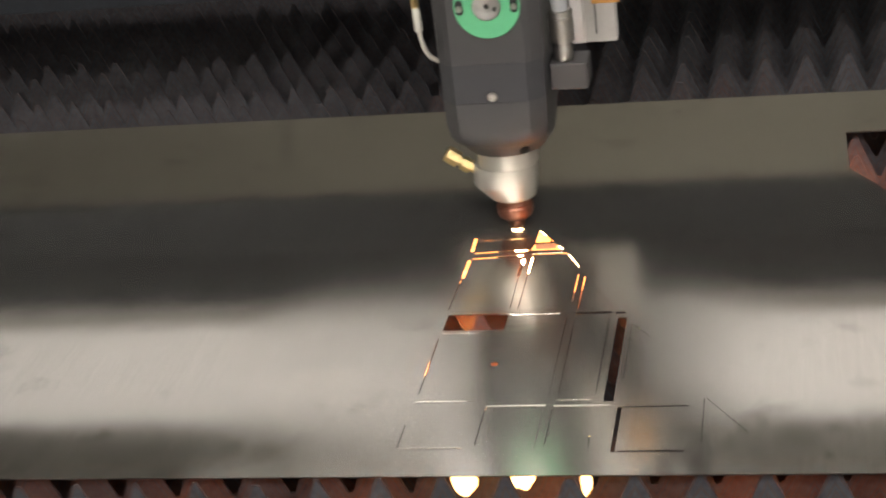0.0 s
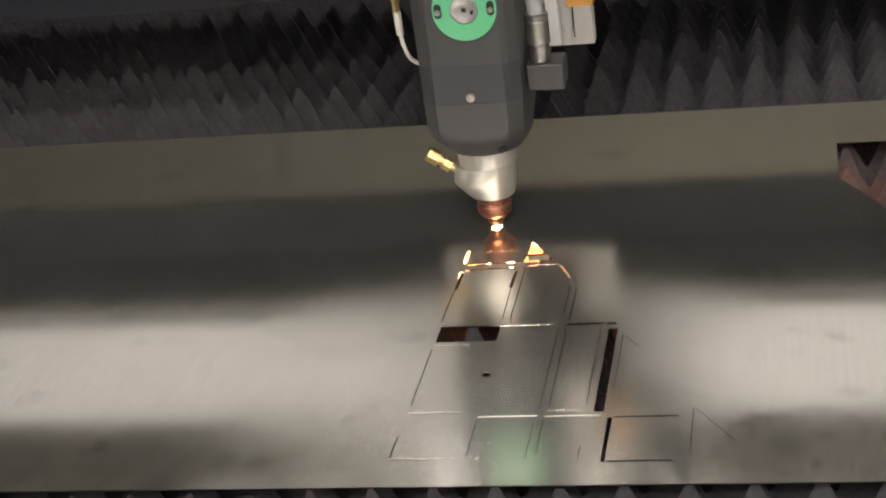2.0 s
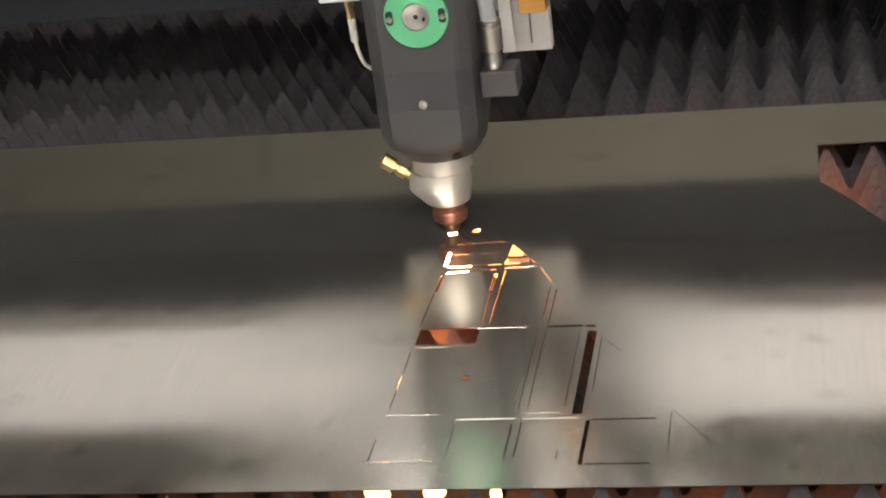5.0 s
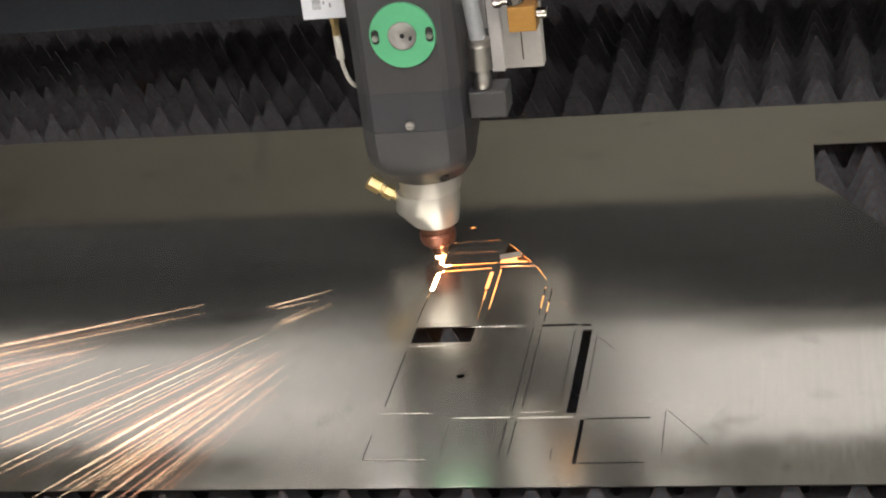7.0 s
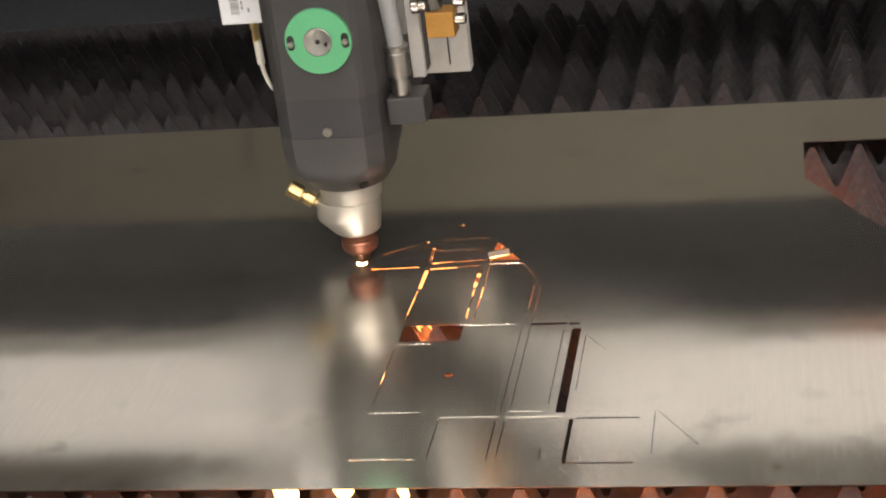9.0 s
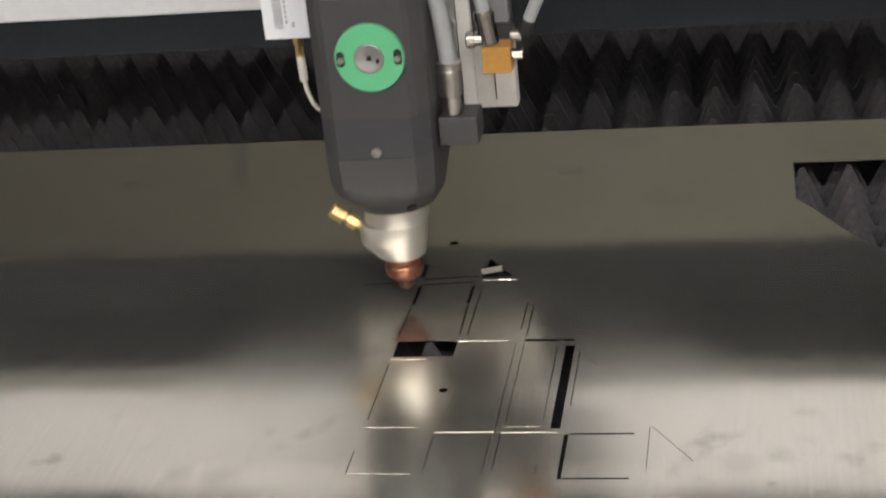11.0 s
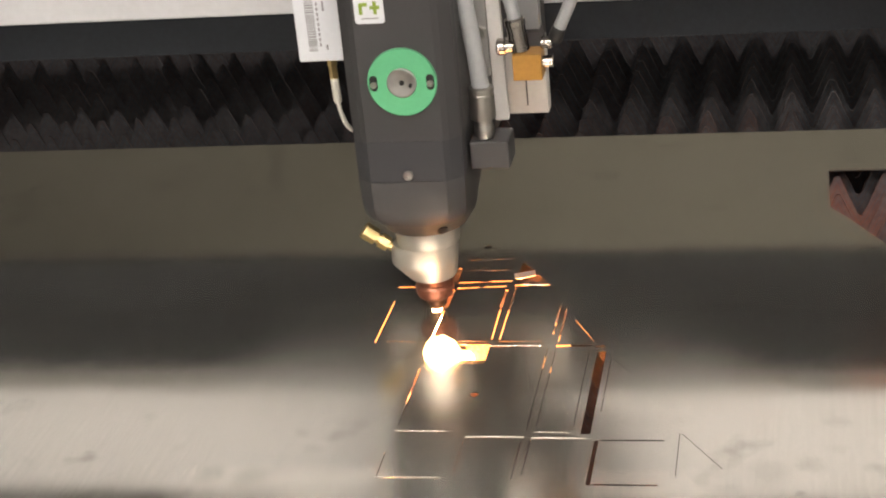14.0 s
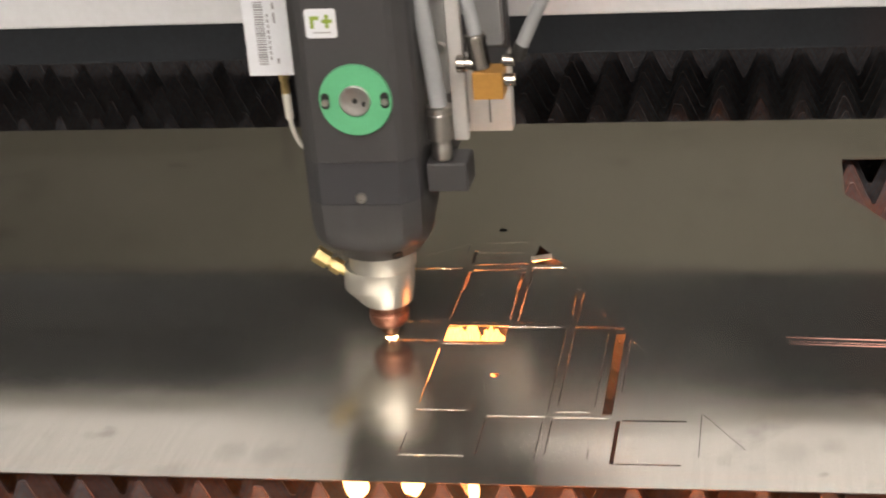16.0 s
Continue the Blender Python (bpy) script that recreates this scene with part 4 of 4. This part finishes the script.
def window_flames():
    """Tongues of flame under the rectangular opening."""
    e = empty("flame_tongues", "yellow flames licking up under the rectangular opening", "flame")
    rng = random.Random(41)
    for k in range(52):
        x, y = rng.uniform(-0.153, -0.096), rng.uniform(0.134, 0.1490)
        w, ln = rng.uniform(0.0040, 0.0062), rng.uniform(0.029, 0.0325)
        if abs(x + 0.123) < 0.0055 or abs(x + 0.104) < 0.004:
            ln *= 0.55
        foot = Vector((x, y, -0.033 + rng.uniform(-0.002, 0.003)))
        tip = foot + Vector((rng.uniform(-0.006, 0.006), rng.uniform(-0.002, 0.002), ln))
        part("flame", lathe([(0.5 * w, 0), (w, 0.4 * ln), (0.9 * w, 0.75 * ln), (0.3 * w, ln)], foot, tip, 7), M_FLAME, e, smooth=True)
    return e


def melt_burst():
    """A white-hot spatter that wells up in the rectangular opening."""
    e = empty("molten_burst", "white-hot spatter of molten metal welling up in the opening", "molten metal")
    for x, y, z, r in ((0, 0, -0.001, 0.0150), (0.008, -0.004, -0.002, 0.011), (-0.005, 0.006, -0.004, 0.011), (0.019, 0.001, -0.009, 0.009), (0.003, -0.009, -0.009, 0.009)):
        drop = bmesh.new()
        bmesh.ops.create_icosphere(drop, subdivisions=3, radius=r)
        for v in drop.verts:
            v.co *= 1 + 0.22 * noise.noise(v.co * 260 + Vector((x, y, z)) * 900)
            v.co += Vector((x, y, z))
        part("drop", drop, M_BURST, e, smooth=True)
    return e


def spray(name, label, streaks):
    """streaks: start x, y, z and end x, y, z in mm from the spot, thickness in mm, ember or spark."""
    e = empty(name, label, "sparks")
    for sx, sy, sz, ex, ey, ez, w, hot in streaks:
        a, b = Vector((sx, sy, sz)) * mm, Vector((ex, ey, ez)) * mm
        ln = (b - a).length
        part("spark", lathe([(0.1 * w * mm, 0), (0.4 * w * mm, 0.35 * ln), (0.75 * w * mm, 0.8 * ln), (0.1 * w * mm, ln)], a, b, 6), (M_EMBER, M_SPARK, M_FADE)[int(hot)], e, smooth=True)
    return e


def sprays():
    rng = random.Random(12)
    left = []
    for ang, d0, d1, n in ((202, 175, 460, 2), (208, 270, 460, 3), (213, 300, 470, 3), (220, 95, 190, 2), (224, 250, 470, 3), (233, 150, 480, 5), (240, 170, 520, 8), (247, 200, 500, 6)):
        for _ in range(n):
            a = radians(ang + rng.uniform(-2.5, 2.5))
            r0 = rng.uniform(d0, 0.75 * d0 + 0.25 * d1)
            r1 = r0 + rng.uniform(0.5, 1.0) * (d1 - r0)
            z = rng.uniform(1, 14)
            left.append((r0 * math.cos(a), r0 * math.sin(a), z, r1 * math.cos(a), r1 * math.sin(a), z + rng.uniform(0, 8), rng.choice((0.12, 0.16, 0.24)), rng.random() < 0.4))
    right = [(8, -2, 1, 178, -128, 3, 0.25, False), (8, -2, 1, 90, -64, 2, 0.22, True), (10, 1, 1, 62, 10, 6, 0.25, True), (62, 10, 6, 128, 24, 14, 0.2, True), (62, 10, 6, 118, 34, 14, 0.16, True), (62, 10, 6, 105, 38, 16, 0.14, True), (62, 10, 6, 84, 8, 4, 0.14, True),
             (58, -2, 4, 118, 6, 8, 0.22, True), (118, 6, 8, 216, -6, 8, 0.25, True), (118, 6, 8, 160, 30, 18, 0.16, True), (118, 6, 8, 166, 14, 14, 0.14, True), (118, 6, 8, 146, -14, 4, 0.25, True), (118, 6, 8, 117, -20, 2, 0.2, True), (117, -20, 2, 146, -14, 3, 0.35, True), (78, -14, 2, 100, -18, 2, 0.3, True), (118, 6, 8, 150, 40, 20, 0.12, True)]
    low = [(35, -30, 1, 142, -150, 2, 0.22, False), (35, -30, 1, 120, -125, 2, 0.3, True), (60, -62, 1, 138, -148, 3, 0.3, False), (70, 0, 1, 140, 14, 3, 0.16, True), (90, 6, 1, 132, 10, 3, 0.2, False)]
    drift = [(0, 3, 0, 95, -2, 0, 0.5, 2), (2, -8, 0, 95, -13, 0, 0.4, 2), (3, -4, 0, 95, -9, 0, 0.25, 2)]
    flash = [(-4, -9, 4, -42, -12, 50, 0.6, False), (-6, -9, 4, -36, -14, 46, 0.4, True), (-14, -9, 14, -40, -10, 46, 0.5, True), (-4, -4, 1, -48, 4, 1.5, 0.35, True), (4, -2, 1, 52, 4, 1.5, 0.3, True)]

    def fan(ways):
        """Streaks from the spot: angle, spread, nearest and farthest reach in mm, rise in mm, number."""
        got = []
        for ang, wide, d0, d1, rise, n in ways:
            for _ in range(n):
                a = radians(ang + rng.uniform(-wide, wide))
                r0 = rng.uniform(d0, 0.6 * d0 + 0.4 * d1)
                r1 = r0 + rng.uniform(0.55, 1.0) * (d1 - r0)
                z0, z1 = 2 + rise * r0 / d1, 2 + rise * r1 / d1 + rng.uniform(0, 6)
                got.append((r0 * math.cos(a), r0 * math.sin(a), z0, r1 * math.cos(a), r1 * math.sin(a), z1, rng.choice((0.14, 0.2, 0.28)), rng.random() < 0.6))
        return got

    shower = fan(((-43, 3, 6, 390, 6, 9), (8, 14, 5, 230, 12, 14), (24, 12, 4, 190, 20, 9), (-15, 12, 5, 190, 6, 7), (211, 2, 70, 240, 5, 3)))
    sweep = fan(((215, 2, 60, 380, 8, 5), (233, 4, 170, 460, 6, 7), (241, 3, 260, 460, 6, 4), (157, 3, 120, 340, 10, 4)))
    lift = [(4, 0, 2, 188, -8, 92, 0.22, True), (40, -2, 16, 176, -8, 76, 0.3, False), (10, 0, 4, 120, -4, 60, 0.16, True)]
    ray = [(8, -6, 1, 115, -173, 2, 0.7, False), (8, -6, 1, 86, -130, 2, 0.35, True), (8, -2, 1, 92, -100, 2, 0.3, True), (20, -20, 1, 104, -150, 3, 0.4, False)]
    return [spray("spark_spray", "orange sparks flying over the sheet away from the nozzle", s) for s in (left, right, low, drift, flash, shower, sweep, lift, ray)]


# ---------------------------------------------------------------- build
hall()
# assumed front lamps, unseen, behind the camera
for lx in (-0.3, 1.15):
    luminaire(lx, -2.7, 3.3)
# added lamps that wash the south wall for soft front light
for lx in (-1.1, 0.7, 2.6):
    luminaire(lx, -4.7, 3.5)
# added unseen fill lamps for the slats behind the gantry
for lx in (-1.0, 0.6):
    luminaire(lx, 5.5, 4.9, M_REARFILL)
# added unseen lamps that brighten the north wall mirrored in the sheet
for lx in (-2.7, -1.1):
    luminaire(lx, 7.2, 4.95, M_WALLFILL)
cutting_table()
FLAP = sheet()
GANTRY = gantry()
HEAD_OB = cutting_head()
CARRIAGE = carriage()
SPARK = cutting_spark()
STREAM = melt_stream()
BURST = melt_burst()
FLASH = slag_flash()
# hidden fill glows for the corner, the kerfs and the near slats
CHANNEL = channel_glow([(-0.129, 0.126, 0.0095), (-0.122, 0.178, 0.009), (-0.120, 0.228, 0.014), (-0.100, 0.279, 0.017), (0.16, 0.329, 0.012), (0.14, 0.379, 0.013), (0.18, 0.429, 0.0137), (0.17, 0.479, 0.013), (-0.22, 0.679, 0.006), (0.07, 0.679, 0.007)]
                       + [(-0.60 + 0.14 * k, -0.072, 0.0075) for k in range(8)])
FRONT_FILL = channel_glow([(-0.25, -0.122, 0.0139), (-0.17, -0.121, 0.0142), (-0.085, -0.123, 0.0145), (0.005, -0.121, 0.0142), (0.09, -0.122, 0.0139)])
LATE_FILL = channel_glow([(-0.175, 0.279, 0.015), (-0.13, -0.022, 0.0145), (-0.095, -0.022, 0.0135), (-0.11, 0.028, 0.012)])
TONGUES = window_flames()
SPRAYS = sprays()


def head_at(t):
    for (a, ax, ay, _), (b, bx, by, _) in zip(HEAD, HEAD[1:]):
        if a <= t <= b:
            u = (t - a) / (b - a)
            return ax + (bx - ax) * u, ay + (by - ay) * u
    return HEAD[-1][1:3]


def fire_rows(spans, down, along=True):
    """While it burns it follows the head; out, it has dropped below the slag tray."""
    rows = []
    stops = sorted({r[0] for r in HEAD} | {t for s in spans for t in (s[0] - 0.07, s[0], s[1], s[1] + 0.07)})
    for t in stops:
        if 0 <= t <= 16:
            on = any(a - 1e-6 <= t <= b + 1e-6 for a, b in spans)
            x, y = head_at(t)
            rows.append((t, pose(x, y if along else 0, 0 if on else -down)))
    return rows


def standing_rows(spans, down):
    """Flares up in its place while it burns, and has dropped below the tray when it is out."""
    rows = [] if spans[0][0] == 0 else [(0.0, pose(0, 0, -down))]
    for a, b in spans:
        rows += [(a - 0.07, pose(0, 0, -down)), (a, pose(0, 0, 0)), (b, pose(0, 0, 0))] + ([(b + 0.07, pose(0, 0, -down))] if b < 16 else [])
    return [r for r in rows if r[0] >= 0]


def spray_rows(t0, t1, x, y, dx, dy):
    """Waits below the tray, flies past once, and falls to the floor out of sight."""
    off = pose(x, y, -0.45)
    return [(0.0, off), (t0 - 0.10, off), (t0, pose(x, y, 0)), (t1, pose(x + 0.15 * dx, y + 0.15 * dy, 0)), (t1 + 0.10, pose(x + dx, y + dy, -0.45)), (16.0, pose(x + dx, y + dy, -0.45))]


def motions():
    walk(HEAD_OB, [(t, pose(x, y, z)) for t, x, y, z in HEAD])
    walk(CARRIAGE, [(t, pose(x, y, 0)) for t, x, y, _ in HEAD])
    walk(GANTRY, [(t, pose(0, y, 0)) for t, x, y, _ in HEAD])
    walk(SPARK, fire_rows([(0.0, 1.33), (1.97, 2.33), (2.93, 6.73), (6.97, 7.03), (7.27, 7.73), (7.93, 10.6), (11.63, 15.13), (15.8, 16.0)], 0.5))
    walk(STREAM, fire_rows(BURNING, 0.4))
    upright, tipped = pose(-0.0845, 0.2848, -0.0031, 86, 0, 0), pose(-0.0875, 0.281, 0.0012, 35, -6, 8)
    walk(FLAP, [(0.0, upright), (6.72, upright), (6.86, tipped), (16.0, tipped)])
    walk(FLASH, fire_rows([(0.0, 0.85), (3.3, 3.8), (4.6, 6.67), (7.33, 7.67), (8.0, 10.5), (11.9, 14.7), (15.87, 16.0)], 0.4, False))
    walk(FRONT_FILL, standing_rows([(8.0, 10.5), (11.7, 15.1), (15.8, 16.0)], 0.32))
    walk(CHANNEL, standing_rows([(0.0, 1.27), (3.2, 3.85), (4.13, 6.7), (7.4, 7.85), (8.0, 10.5), (11.7, 15.1), (15.8, 16.0)], 0.32))
    walk(LATE_FILL, standing_rows([(11.7, 15.1), (15.8, 16.0)], 0.32))
    walk(TONGUES, standing_rows([(11.67, 15.12), (15.77, 16.0)], 0.4))
    for ob, p, t in FALLING:
        rest, down = pose(p.x, p.y, 0), pose(p.x, p.y, -0.2685)
        walk(ob, [(0.0, rest), (t, rest), (min(t + 0.14, 16.0), down)] + ([(16.0, down)] if t < 15.8 else []))
    walk(SPRAYS[0], spray_rows(6.97, 7.03, -0.155, 0.280, -0.3, -0.3))
    walk(SPRAYS[1], spray_rows(0.93, 1.03, -0.075, 0.283, 0.3, 0.0))
    walk(SPRAYS[2], spray_rows(13.45, 13.55, -0.176, 0.168, 0.3, -0.2))
    walk(SPRAYS[4], spray_rows(14.44, 14.54, -0.156, 0.246, -0.05, -0.02))
    walk(SPRAYS[5], spray_rows(0.77, 0.83, -0.080, 0.286, 0.3, -0.1))
    walk(SPRAYS[6], spray_rows(1.67, 1.73, -0.134, 0.343, -0.3, -0.2))
    walk(SPRAYS[7], spray_rows(8.27, 8.33, -0.152, 0.272, 0.2, 0.0))
    walk(SPRAYS[8], spray_rows(13.77, 13.83, -0.110, 0.142, 0.1, -0.15))
    up, out = pose(-0.139, 0.133, 0), pose(-0.139, 0.133, -0.4)
    walk(BURST, [(0.0, out), (13.62, out), (13.72, up), (14.03, up), (14.1, out), (14.5, out), (14.6, up), (15.1, pose(-0.134, 0.133, 0)), (15.17, out), (16.0, out)])
    walk(SPRAYS[3], spray_rows(15.80, 15.88, 0.129, 0.127, 0.3, 0.0)[:3] + [(16.0, pose(0.129, 0.127, 0))])


motions()
